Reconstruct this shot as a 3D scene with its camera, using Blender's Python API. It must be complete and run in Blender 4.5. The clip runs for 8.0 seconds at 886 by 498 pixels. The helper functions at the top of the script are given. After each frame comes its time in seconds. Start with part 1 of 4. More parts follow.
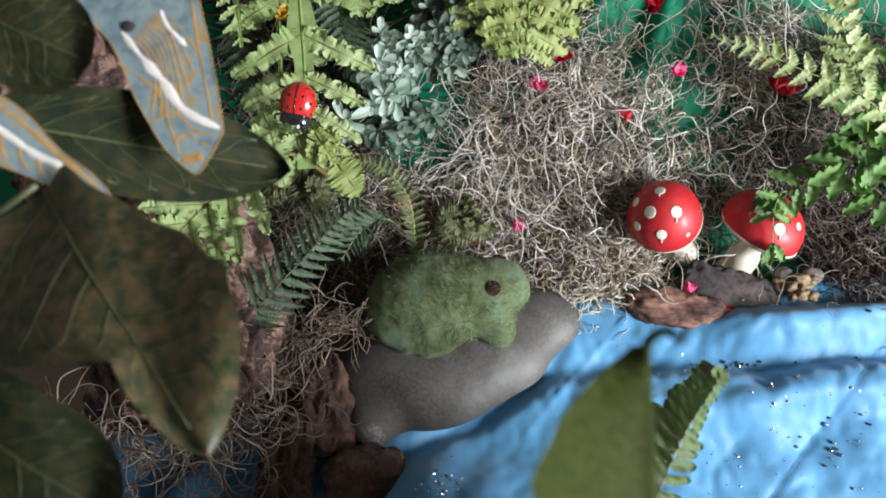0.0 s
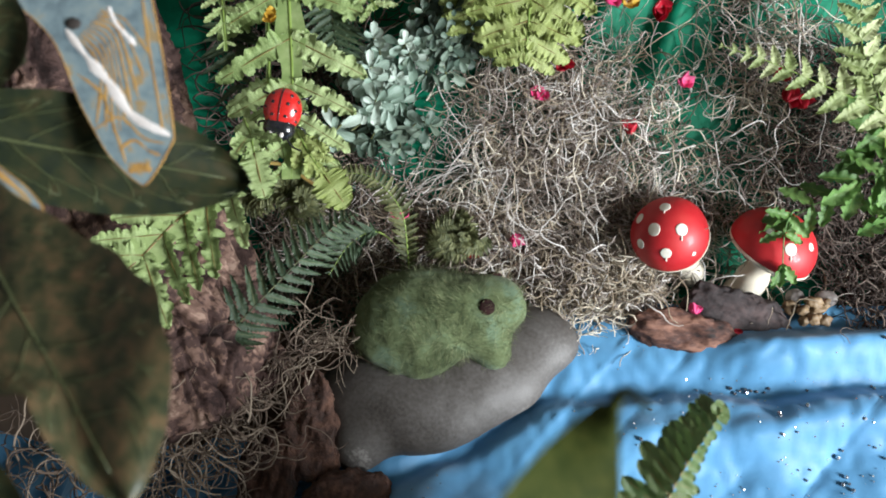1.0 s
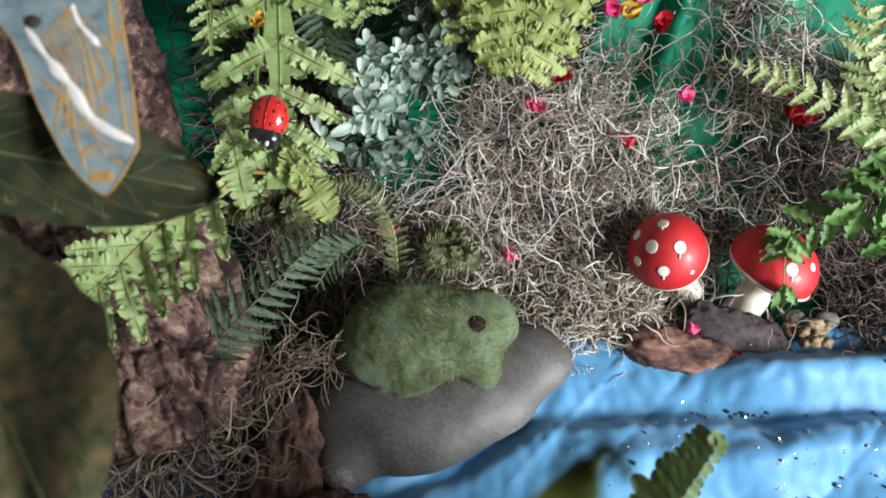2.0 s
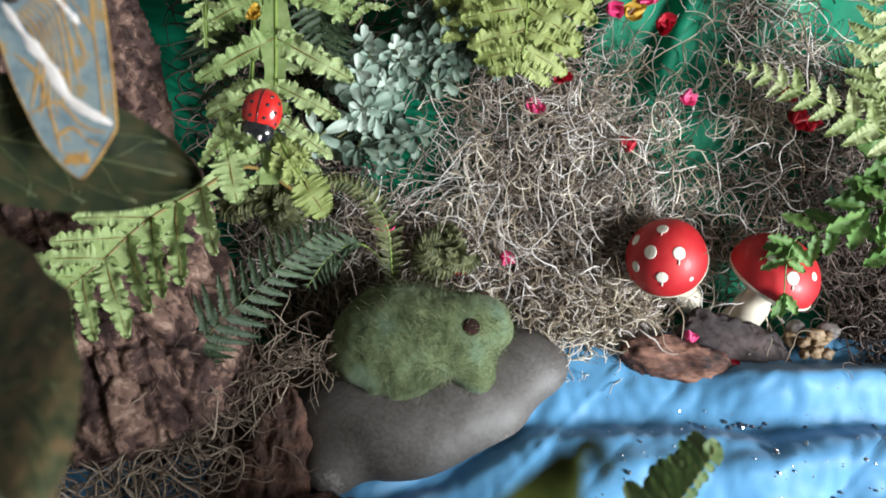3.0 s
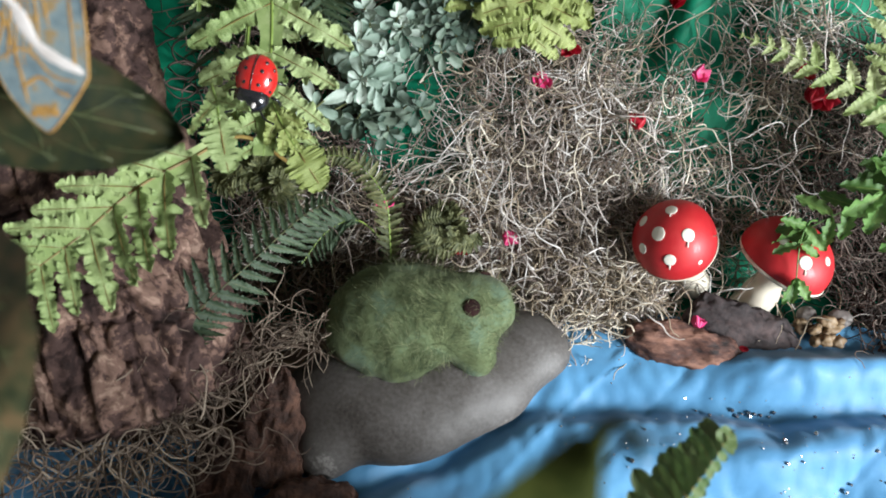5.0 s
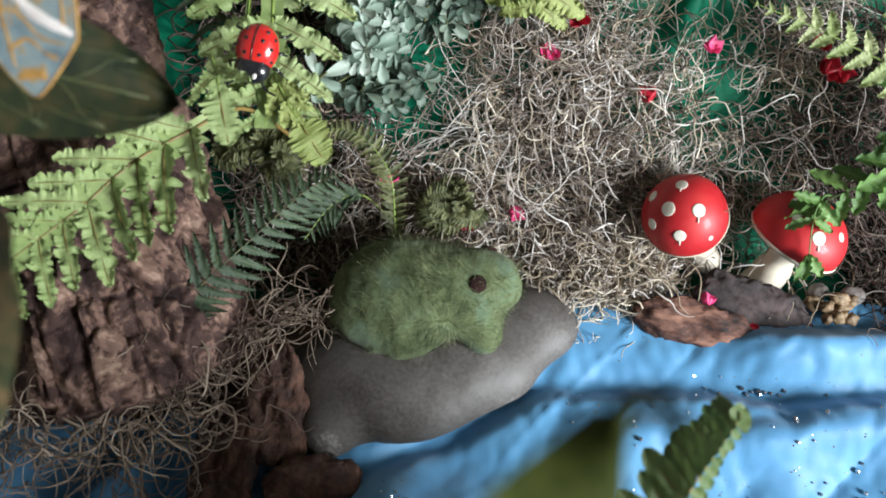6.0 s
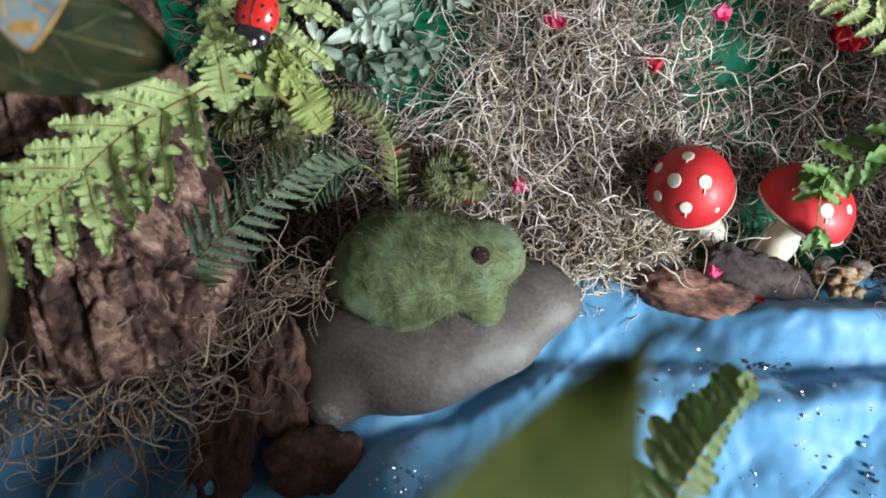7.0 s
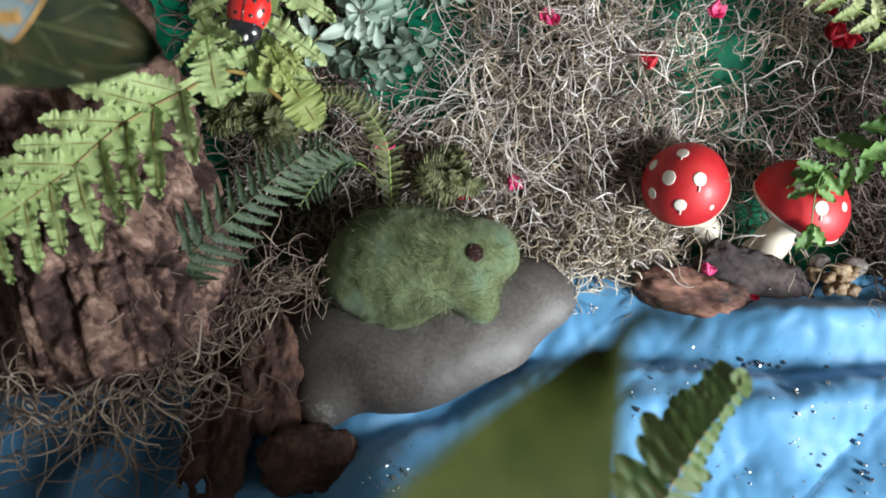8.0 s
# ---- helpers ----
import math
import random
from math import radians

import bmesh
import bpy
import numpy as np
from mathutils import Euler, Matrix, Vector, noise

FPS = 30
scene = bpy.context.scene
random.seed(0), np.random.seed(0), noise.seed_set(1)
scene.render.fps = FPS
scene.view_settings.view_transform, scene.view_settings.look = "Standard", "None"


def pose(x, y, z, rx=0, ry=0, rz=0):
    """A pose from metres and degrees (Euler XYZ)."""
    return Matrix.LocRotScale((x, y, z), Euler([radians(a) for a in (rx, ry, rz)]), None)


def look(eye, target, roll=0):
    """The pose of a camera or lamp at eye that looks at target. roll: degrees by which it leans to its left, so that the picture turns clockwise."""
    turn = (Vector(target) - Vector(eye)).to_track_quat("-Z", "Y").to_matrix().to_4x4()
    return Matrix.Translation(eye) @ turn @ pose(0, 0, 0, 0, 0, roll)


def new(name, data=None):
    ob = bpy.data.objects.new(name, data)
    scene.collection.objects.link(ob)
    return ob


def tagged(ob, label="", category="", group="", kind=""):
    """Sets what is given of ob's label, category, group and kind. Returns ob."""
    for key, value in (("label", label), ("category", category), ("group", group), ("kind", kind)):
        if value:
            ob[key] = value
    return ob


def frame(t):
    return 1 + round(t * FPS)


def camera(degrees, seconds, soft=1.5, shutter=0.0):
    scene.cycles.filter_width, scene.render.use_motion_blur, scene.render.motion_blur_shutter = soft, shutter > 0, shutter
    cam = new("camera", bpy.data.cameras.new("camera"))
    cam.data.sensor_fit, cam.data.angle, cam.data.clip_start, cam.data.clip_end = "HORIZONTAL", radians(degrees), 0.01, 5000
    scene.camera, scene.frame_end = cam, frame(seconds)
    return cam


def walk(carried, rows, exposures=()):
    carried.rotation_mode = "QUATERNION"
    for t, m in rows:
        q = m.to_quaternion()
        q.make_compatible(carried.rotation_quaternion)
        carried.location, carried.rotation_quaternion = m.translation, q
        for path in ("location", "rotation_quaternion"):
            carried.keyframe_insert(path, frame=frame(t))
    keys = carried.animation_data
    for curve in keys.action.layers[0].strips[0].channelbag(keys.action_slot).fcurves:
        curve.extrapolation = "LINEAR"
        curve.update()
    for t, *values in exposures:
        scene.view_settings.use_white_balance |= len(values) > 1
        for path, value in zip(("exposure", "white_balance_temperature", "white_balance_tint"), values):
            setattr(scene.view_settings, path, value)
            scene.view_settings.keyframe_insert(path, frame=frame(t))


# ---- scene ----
cam = camera(57.0, 8.0, soft=1.8)
cam.data.dof.use_dof, cam.data.dof.focus_distance, cam.data.dof.aperture_fstop = True, 0.34, 19.0
METRES, EYE, TILT, LEAN, TURN = 0.0625, 0.36, -60.0, 0.0, 0.0
ROWS = [
    (0.0, 0.0, 0.0, 0.0, -0.0, 0.0, 0.0),
    (0.5, 0.069, 0.1329, 0.0185, 0.68, 0.42, -0.38),
    (1.0, 0.1377, 0.2606, 0.0444, 0.92, 0.65, -0.95),
    (1.5, 0.1709, 0.3628, 0.0815, 0.87, 0.95, -1.35),
    (3.0, 0.2278, 0.523, 0.0352, 0.87, 1.92, -3.03),
    (3.5, 0.2465, 0.5643, 0.0221, 0.78, 1.88, -3.43),
    (4.0, 0.2409, 0.6045, 0.0175, 0.76, 1.84, -3.67),
    (4.5, 0.2358, 0.6585, 0.0018, 0.79, 1.52, -3.84),
    (6.0, 0.2336, 0.7999, -0.0312, 1.33, -0.56, -3.97),
    (6.5, 0.2468, 0.8398, -0.0504, 1.37, -1.35, -4.0),
    (7.0, 0.2314, 0.8554, -0.0795, 1.48, -2.03, -4.08),
    (7.5, 0.2456, 0.8765, -0.0877, 1.31, -2.13, -4.14),
    (8.0, 0.2528, 0.8784, -0.0922, 1.28, -2.05, -4.12),
]
walk(cam, [(t, pose(0, 0, EYE, TILT, LEAN, TURN) @ pose(METRES * x, METRES * y, METRES * z, 90 + pitch, roll, yaw)) for t, x, y, z, yaw, pitch, roll in ROWS])

# ---- light: a window to the right of the display, and the sky behind it ----
world = bpy.data.worlds.new("daylight")
scene.world = world
world.use_nodes = True
sky = world.node_tree.nodes.new("ShaderNodeTexSky")
sky.sky_type, sky.sun_disc = "NISHITA", False
sky.sun_elevation, sky.sun_rotation = radians(35), radians(90)
background = world.node_tree.nodes["Background"]
world.node_tree.links.new(sky.outputs[0], background.inputs[0])
background.inputs[1].default_value = 0.1
lamp_data = bpy.data.lights.new("window_light", "AREA")
lamp_data.shape, lamp_data.size, lamp_data.size_y = "RECTANGLE", 0.28, 0.32
lamp_data.energy, lamp_data.color = 24.3, (0.90, 0.96, 1.0)
window_light = new("window_light", lamp_data)
window_light.matrix_world = look((0.76, -0.28, 0.43), (0.05, 0.18, 0.03))
scene.view_settings.exposure = 0.0

# ---- small tools ----
TOWARD = Vector((0, -0.5, 0.866))   # square to the bed as it is looked at
ALONG = Vector((0, 0.866, 0.5))     # up the bed
rng = np.random.default_rng(7)


def cm(x, y, z):
    return Vector((x, y, z)) * 0.01


def smooth(ob):
    ob.data.polygons.foreach_set("use_smooth", [True] * len(ob.data.polygons))
    return ob


def part(name, bm, material, parent=None, label=""):
    """One mesh object from a bmesh in world metres, under a thing or a part."""
    mesh = bpy.data.meshes.new(name)
    origin = parent.matrix_basis.translation.copy() if parent else None
    if parent and parent.parent:
        origin = origin + parent.parent.matrix_basis.translation
    if origin:
        bmesh.ops.translate(bm, verts=bm.verts, vec=-origin)
    bm.to_mesh(mesh)
    bm.free()
    for m in material if isinstance(material, (list, tuple)) else [material]:
        mesh.materials.append(m)
    ob = new(name, mesh)
    ob.parent = parent
    smooth(ob)
    return tagged(ob, label)


def thing(name, at, label, category, group="", kind=""):
    """The Empty at a thing's base."""
    ob = new(name)
    ob.empty_display_size = 0.005
    ob.location = at
    return tagged(ob, label, category, group, kind)


def curve(points, n):
    """n places along a smooth line through the points."""
    p = [Vector(q) for q in points]
    p = [2 * p[0] - p[1]] + p + [2 * p[-1] - p[-2]]
    out = []
    for i in range(n):
        s = i / (n - 1) * (len(p) - 3)
        k = min(int(s), len(p) - 4)
        u = s - k
        a, b, c, d = p[k:k + 4]
        out.append(0.5 * (2 * b + (c - a) * u + (2 * a - 5 * b + 4 * c - d) * u * u + (3 * b - a - 3 * c + d) * u ** 3))
    return out


def add_tube(bm, pts, radii, sides=6, slot=0):
    rings = []
    for i, p in enumerate(pts):
        d = (pts[min(i + 1, len(pts) - 1)] - pts[max(i - 1, 0)]).normalized()
        a = d.cross(Vector((0.31, 0.23, 0.92))).normalized()
        b = d.cross(a)
        r = radii[i] if hasattr(radii, "__len__") else radii
        rings.append([bm.verts.new(p + r * (math.cos(k * math.tau / sides) * a + math.sin(k * math.tau / sides) * b)) for k in range(sides)])
    for q, s in zip(rings, rings[1:]):
        for k in range(sides):
            bm.faces.new((q[k], q[(k + 1) % sides], s[(k + 1) % sides], s[k])).material_index = slot
    bm.faces.new(rings[0][::-1]).material_index = slot
    bm.faces.new(rings[-1]).material_index = slot


def add_ball(bm, at, radii, turn=None, level=2, slot=0):
    made = bmesh.ops.create_icosphere(bm, subdivisions=level, radius=1.0)["verts"]
    m = Matrix.Translation(at) @ (turn.to_4x4() if turn else Matrix()) @ Matrix.Diagonal((*radii, 1))
    for v in made:
        v.co = m @ v.co
    for f in {f for v in made for f in v.link_faces}:
        f.material_index = slot
    return made


def axes(forward, normal):
    """A turn whose x runs forward and whose z is near the normal."""
    x = Vector(forward).normalized()
    y = Vector(normal).cross(x).normalized()
    return Matrix((x, y, x.cross(y))).transposed()


def grid(bm, nu, nv, f, slot=0):
    """A sheet of nu by nv points from f(u, v), u and v from 0 to 1."""
    rows = [[bm.verts.new(f(i / (nu - 1), j / (nv - 1))) for j in range(nv)] for i in range(nu)]
    for a, b in zip(rows, rows[1:]):
        for j in range(nv - 1):
            bm.faces.new((a[j], b[j], b[j + 1], a[j + 1])).material_index = slot
    return rows


def lump(middle, lobes, blend, level, rough=0.0, grain=1.0):
    """A closed form: rounded lobes (centre, radii in cm) that run into one another, seen from its middle."""
    bm = bmesh.new()
    bmesh.ops.create_icosphere(bm, subdivisions=level, radius=1.0)
    d = np.array([v.co[:] for v in bm.verts])
    d /= np.linalg.norm(d, axis=1)[:, None]
    c0 = np.array(middle, float)

    def field(r):
        p = c0 + d * r[:, None]
        f = np.full(len(d), 1e3)
        for c, radii in lobes:
            q, k = p - np.array(c), np.array(radii)
            k0 = np.linalg.norm(q / k, axis=1)
            k1 = np.linalg.norm(q / k / k, axis=1) + 1e-9
            g = k0 * (k0 - 1) / k1
            h = np.clip(0.5 + 0.5 * (f - g) / blend, 0, 1)
            f = f * (1 - h) + g * h - blend * h * (1 - h)
        return f

    low, high = np.zeros(len(d)), np.full(len(d), 14.0)
    for r in np.linspace(0.05, 14, 140):
        inside = field(np.full(len(d), r)) < 0
        low = np.where(inside, r, low)
    high = low + 0.11
    for _ in range(14):
        mid = (low + high) / 2
        inside = field(mid) < 0
        low, high = np.where(inside, mid, low), np.where(inside, high, mid)
    for v, w, r in zip(bm.verts, d, low):
        p = Vector(c0 + w * r)
        if rough:
            p += Vector(w) * rough * noise.fractal(p * grain, 1.0, 2.0, 4)
        v.co = p * 0.01
    return bm


def many_tubes(name, paths, radii, material, sides=3):
    """One mesh of many thin strands: paths (n, k, 3) and radii (n, k) in metres."""
    n, k, _ = paths.shape
    d = np.gradient(paths, axis=1)
    d /= np.linalg.norm(d, axis=2)[..., None] + 1e-12
    a = np.cross(d, np.array([0.31, 0.23, 0.92]))
    a /= np.linalg.norm(a, axis=2)[..., None] + 1e-12
    b = np.cross(d, a)
    ang = np.arange(sides) * math.tau / sides
    v = paths[:, :, None] + radii[:, :, None, None] * (np.cos(ang)[:, None] * a[:, :, None] + np.sin(ang)[:, None] * b[:, :, None])
    base = np.arange(n * k * sides).reshape(n, k, sides)
    nxt = np.roll(base, -1, axis=2)
    faces = np.stack([base[:, :-1], nxt[:, :-1], nxt[:, 1:], base[:, 1:]], axis=-1).reshape(-1, 4)
    mesh = bpy.data.meshes.new(name)
    mesh.vertices.add(n * k * sides)
    mesh.vertices.foreach_set("co", v.reshape(-1))
    mesh.loops.add(faces.size)
    mesh.loops.foreach_set("vertex_index", faces.reshape(-1))
    mesh.polygons.add(len(faces))
    mesh.polygons.foreach_set("loop_start", np.arange(0, faces.size, 4))
    mesh.polygons.foreach_set("use_smooth", np.ones(len(faces), bool))
    mesh.update()
    mesh.materials.append(material)
    return new(name, mesh)


# ---- materials ----
def material(name, ramp, scale=60.0, rough=0.6, bump=0.3, bump_scale=300.0, vary=0.0, island=0.0, translucent=0.0, metal=0.0,
             detail=6.0, stretch=(1, 1, 1), coat=0.0, sheen=0.0, specular=0.5, bump_distance=0.0006, fine=0.25, warp=0.0, harsh=0.5):
    """A surface whose colour wanders along the ramp [(place, colour)] with noise at two scales, with fine relief."""
    m = bpy.data.materials.new(name)
    m.use_nodes = True
    nt = m.node_tree
    n, link = nt.nodes, nt.links.new
    shader = n["Principled BSDF"]
    place = n.new("ShaderNodeTexCoord")
    mapping = n.new("ShaderNodeMapping")
    mapping.inputs["Scale"].default_value = stretch
    link(place.outputs["Object"], mapping.inputs["Vector"])
    big = n.new("ShaderNodeTexNoise")
    big.inputs["Scale"].default_value, big.inputs["Detail"].default_value = scale, detail
    big.inputs["Distortion"].default_value = warp
    big.inputs["Roughness"].default_value = harsh
    small = n.new("ShaderNodeTexNoise")
    small.inputs["Scale"].default_value, small.inputs["Detail"].default_value = bump_scale, 5.0
    for q in (big, small):
        link(mapping.outputs[0], q.inputs["Vector"])
    mix = n.new("ShaderNodeMath")
    mix.operation = "MULTIPLY_ADD"
    link(small.outputs[0], mix.inputs[0])
    mix.inputs[1].default_value = fine
    link(big.outputs[0], mix.inputs[2])
    value = mix.outputs[0]
    shift = n.new("ShaderNodeMath")
    shift.operation = "SUBTRACT"
    link(value, shift.inputs[0])
    shift.inputs[1].default_value = fine / 2
    value = shift.outputs[0]
    for amount, node, out in ((vary, "ShaderNodeObjectInfo", "Random"), (island, "ShaderNodeNewGeometry", "Random Per Island")):
        if amount:
            info = n.new(node)
            add = n.new("ShaderNodeMath")
            add.operation = "MULTIPLY_ADD"
            link(info.outputs[out], add.inputs[0])
            add.inputs[1].default_value = amount
            link(value, add.inputs[2])
            less = n.new("ShaderNodeMath")
            less.operation = "SUBTRACT"
            link(add.outputs[0], less.inputs[0])
            less.inputs[1].default_value = amount / 2
            value = less.outputs[0]
    colour = n.new("ShaderNodeValToRGB")
    while len(colour.color_ramp.elements) < len(ramp):
        colour.color_ramp.elements.new(0.5)
    for e, (at, c) in zip(colour.color_ramp.elements, ramp):
        e.position, e.color = at, (*c, 1)
    link(value, colour.inputs[0])
    link(colour.outputs[0], shader.inputs["Base Color"])
    roughness = n.new("ShaderNodeMapRange")
    roughness.inputs["To Min"].default_value, roughness.inputs["To Max"].default_value = rough - 0.12, min(1.0, rough + 0.12)
    link(small.outputs[0], roughness.inputs[0])
    link(roughness.outputs[0], shader.inputs["Roughness"])
    shader.inputs["Metallic"].default_value = metal
    shader.inputs["Specular IOR Level"].default_value = specular
    shader.inputs["Coat Weight"].default_value = coat
    shader.inputs["Coat Roughness"].default_value = 0.12
    shader.inputs["Sheen Weight"].default_value = sheen
    if bump:
        relief = n.new("ShaderNodeBump")
        relief.inputs["Strength"].default_value, relief.inputs["Distance"].default_value = bump, bump_distance
        link(value if not (vary or island) else small.outputs[0], relief.inputs["Height"])
        link(relief.outputs[0], shader.inputs["Normal"])
    if translucent:
        glow = n.new("ShaderNodeBsdfTranslucent")
        link(colour.outputs[0], glow.inputs[0])
        blend = n.new("ShaderNodeMixShader")
        blend.inputs[0].default_value = translucent
        link(shader.outputs[0], blend.inputs[1])
        link(glow.outputs[0], blend.inputs[2])
        link(blend.outputs[0], n["Material Output"].inputs["Surface"])
    return m


PLASTER = material("plaster", [(0.3, (0.62, 0.61, 0.59)), (0.7, (0.70, 0.69, 0.67))], 3, 0.85, 0.2, 60)
WOOD = material("table_wood", [(0.3, (0.10, 0.06, 0.035)), (0.7, (0.20, 0.12, 0.07))], 14, 0.5, 0.2, 90, stretch=(0.15, 1, 1))
FLOORING = material("floor_wood", [(0.3, (0.20, 0.13, 0.08)), (0.7, (0.32, 0.22, 0.14))], 6, 0.5, 0.2, 40, stretch=(0.2, 1, 1))
BLUE_SILK = material("blue_silk", [(0.25, (0.072, 0.228, 0.41)), (0.5, (0.086, 0.265, 0.465)), (0.8, (0.105, 0.31, 0.52))], 30, 0.52, 0.55, 240, translucent=0.10, sheen=0.3, detail=4, bump_distance=0.0005, specular=0.28, fine=0.3, warp=1.0)
GREEN_SATIN = material("green_satin", [(0.3, (0.001, 0.10, 0.05)), (0.6, (0.002, 0.19, 0.10)), (0.85, (0.008, 0.27, 0.15))], 25, 0.6, 0.2, 500, specular=0.2)
STONE = material("grey_stone", [(0.22, (0.026, 0.021, 0.018)), (0.38, (0.058, 0.050, 0.044)), (0.54, (0.086, 0.077, 0.071)), (0.70, (0.122, 0.112, 0.105)), (0.80, (0.26, 0.245, 0.23))], 26, 0.58, 0.6, 650, detail=13, fine=0.48, warp=0.5, bump_distance=0.0003)
FELT = material("green_felt", [(0.28, (0.040, 0.052, 0.024)), (0.43, (0.082, 0.100, 0.046)), (0.56, (0.108, 0.138, 0.068)), (0.72, (0.115, 0.165, 0.105))], 60, 0.95, 0.6, 900, sheen=0.08, specular=0.1, detail=5, fine=0.3, warp=0.6)
FUZZ = material("felt_fibre", [(0.15, (0.035, 0.055, 0.030)), (0.5, (0.120, 0.140, 0.066)), (0.85, (0.27, 0.29, 0.16))], 60, 0.95, 0, 900, island=0.8, translucent=0.3, specular=0.1)
DARK_FELT = material("dark_felt", [(0.3, (0.012, 0.006, 0.006)), (0.7, (0.035, 0.016, 0.014))], 300, 0.95, 0.6, 900, specular=0.1)
MOSS = material("dried_moss", [(0.0, (0.085, 0.065, 0.056)), (0.3, (0.25, 0.20, 0.17)), (0.6, (0.51, 0.45, 0.405)), (1.0, (0.88, 0.84, 0.80))], 40, 0.8, 0, 400, island=0.75, specular=0.3)
MOSS_GOLD = material("golden_moss", [(0.0, (0.12, 0.09, 0.06)), (0.4, (0.40, 0.32, 0.23)), (1.0, (0.84, 0.77, 0.64))], 40, 0.8, 0, 400, island=0.75, specular=0.3)
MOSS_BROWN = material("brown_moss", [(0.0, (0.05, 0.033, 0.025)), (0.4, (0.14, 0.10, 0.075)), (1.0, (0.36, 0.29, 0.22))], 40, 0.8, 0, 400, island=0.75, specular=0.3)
# Moss brown with shade put into the colour, for shadowed spots
MOSS_SHADED = material("shaded_moss", [(0.0, (0.018, 0.012, 0.010)), (0.4, (0.055, 0.038, 0.031)), (1.0, (0.22, 0.17, 0.14))], 40, 0.8, 0, 400, island=0.75, specular=0.3)
BARK = material("bark", [(0.30, (0.010, 0.006, 0.005)), (0.41, (0.030, 0.017, 0.015)), (0.43, (0.052, 0.030, 0.026)), (0.515, (0.075, 0.044, 0.037)), (0.522, (0.150, 0.089, 0.069)), (0.60, (0.195, 0.120, 0.092)), (0.608, (0.29, 0.19, 0.145)), (0.8, (0.36, 0.25, 0.195))], 70, 0.88, 0.9, 520, detail=12, fine=0.12, bump_distance=0.0025, warp=0.5, specular=0.2, harsh=0.68)
CHIP = material("bark_chip", [(0.32, (0.014, 0.007, 0.0055)), (0.5, (0.058, 0.027, 0.018)), (0.72, (0.15, 0.072, 0.046))], 90, 0.85, 0.9, 500, detail=11, vary=0.15, bump_distance=0.0014, harsh=0.66)
CHIP_GREY = material("grey_bark_chip", [(0.32, (0.010, 0.0075, 0.0075)), (0.5, (0.034, 0.024, 0.024)), (0.72, (0.085, 0.056, 0.053))], 90, 0.85, 0.9, 500, detail=11, bump_distance=0.0014, harsh=0.66)
CHIP_RED = material("red_bark_chip", [(0.36, (0.012, 0.006, 0.005)), (0.5, (0.075, 0.029, 0.019)), (0.64, (0.22, 0.105, 0.07))], 130, 0.8, 0.9, 500, detail=12, bump_distance=0.0014, stretch=(0.4, 1, 1), fine=0.3, harsh=0.66)
FERN_LIGHT = material("light_fern", [(0.2, (0.17, 0.26, 0.075)), (0.5, (0.32, 0.42, 0.16)), (0.8, (0.50, 0.58, 0.29))], 70, 0.42, 0.35, 500, vary=0.3, translucent=0.22)
FERN_YELLOW = material("yellowish_fern", [(0.2, (0.20, 0.25, 0.06)), (0.5, (0.33, 0.39, 0.12)), (0.8, (0.48, 0.53, 0.23))], 70, 0.45, 0.35, 500, vary=0.3, translucent=0.22)
FERN_RIB = material("fern_rib", [(0.3, (0.12, 0.075, 0.02)), (0.7, (0.22, 0.15, 0.04))], 120, 0.5, 0, 500)
FERN_STALK = material("fern_stalk", [(0.3, (0.15, 0.22, 0.04)), (0.7, (0.26, 0.36, 0.09))], 120, 0.5, 0, 500)
FERN_DARK = material("dark_fern", [(0.2, (0.026, 0.045, 0.024)), (0.5, (0.046, 0.076, 0.040)), (0.8, (0.090, 0.135, 0.072))], 90, 0.5, 0.3, 600, vary=0.3, translucent=0.15)
FERN_OLIVE = material("olive_fern", [(0.2, (0.045, 0.052, 0.02)), (0.5, (0.12, 0.13, 0.05)), (0.8, (0.27, 0.27, 0.12))], 90, 0.55, 0.3, 600, vary=0.4, translucent=0.15)
FERN_PALE = material("pale_fern", [(0.2, (0.18, 0.25, 0.07)), (0.5, (0.34, 0.39, 0.17)), (0.8, (0.56, 0.58, 0.34))], 90, 0.45, 0.3, 500, vary=0.35, translucent=0.2)
FERN_FRONT = material("front_fern", [(0.2, (0.04, 0.085, 0.02)), (0.5, (0.085, 0.15, 0.045)), (0.8, (0.13, 0.15, 0.05))], 130, 0.42, 0.3, 500, vary=0.3, translucent=0.25)
SUCCULENT = material("grey_green_leaf", [(0.2, (0.15, 0.23, 0.17)), (0.5, (0.30, 0.39, 0.32)), (0.8, (0.54, 0.61, 0.53))], 110, 0.4, 0.2, 500, vary=0.5, translucent=0.15)
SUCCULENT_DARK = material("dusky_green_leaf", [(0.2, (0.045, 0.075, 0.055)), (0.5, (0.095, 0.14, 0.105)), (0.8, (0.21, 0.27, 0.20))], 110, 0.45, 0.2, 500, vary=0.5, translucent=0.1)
FRESH = material("fresh_leaf", [(0.2, (0.05, 0.125, 0.028)), (0.5, (0.11, 0.23, 0.055)), (0.8, (0.23, 0.39, 0.12))], 110, 0.38, 0.3, 500, vary=0.35, translucent=0.2)
IVY = material("ivy_leaf", [(0.3, (0.010, 0.016, 0.008)), (0.48, (0.019, 0.025, 0.009)), (0.62, (0.034, 0.031, 0.012)), (0.8, (0.050, 0.040, 0.016))], 18, 0.55, 0.3, 300, detail=3, fine=0.1, vary=0.1, translucent=0.12, bump_distance=0.0008, specular=0.22)
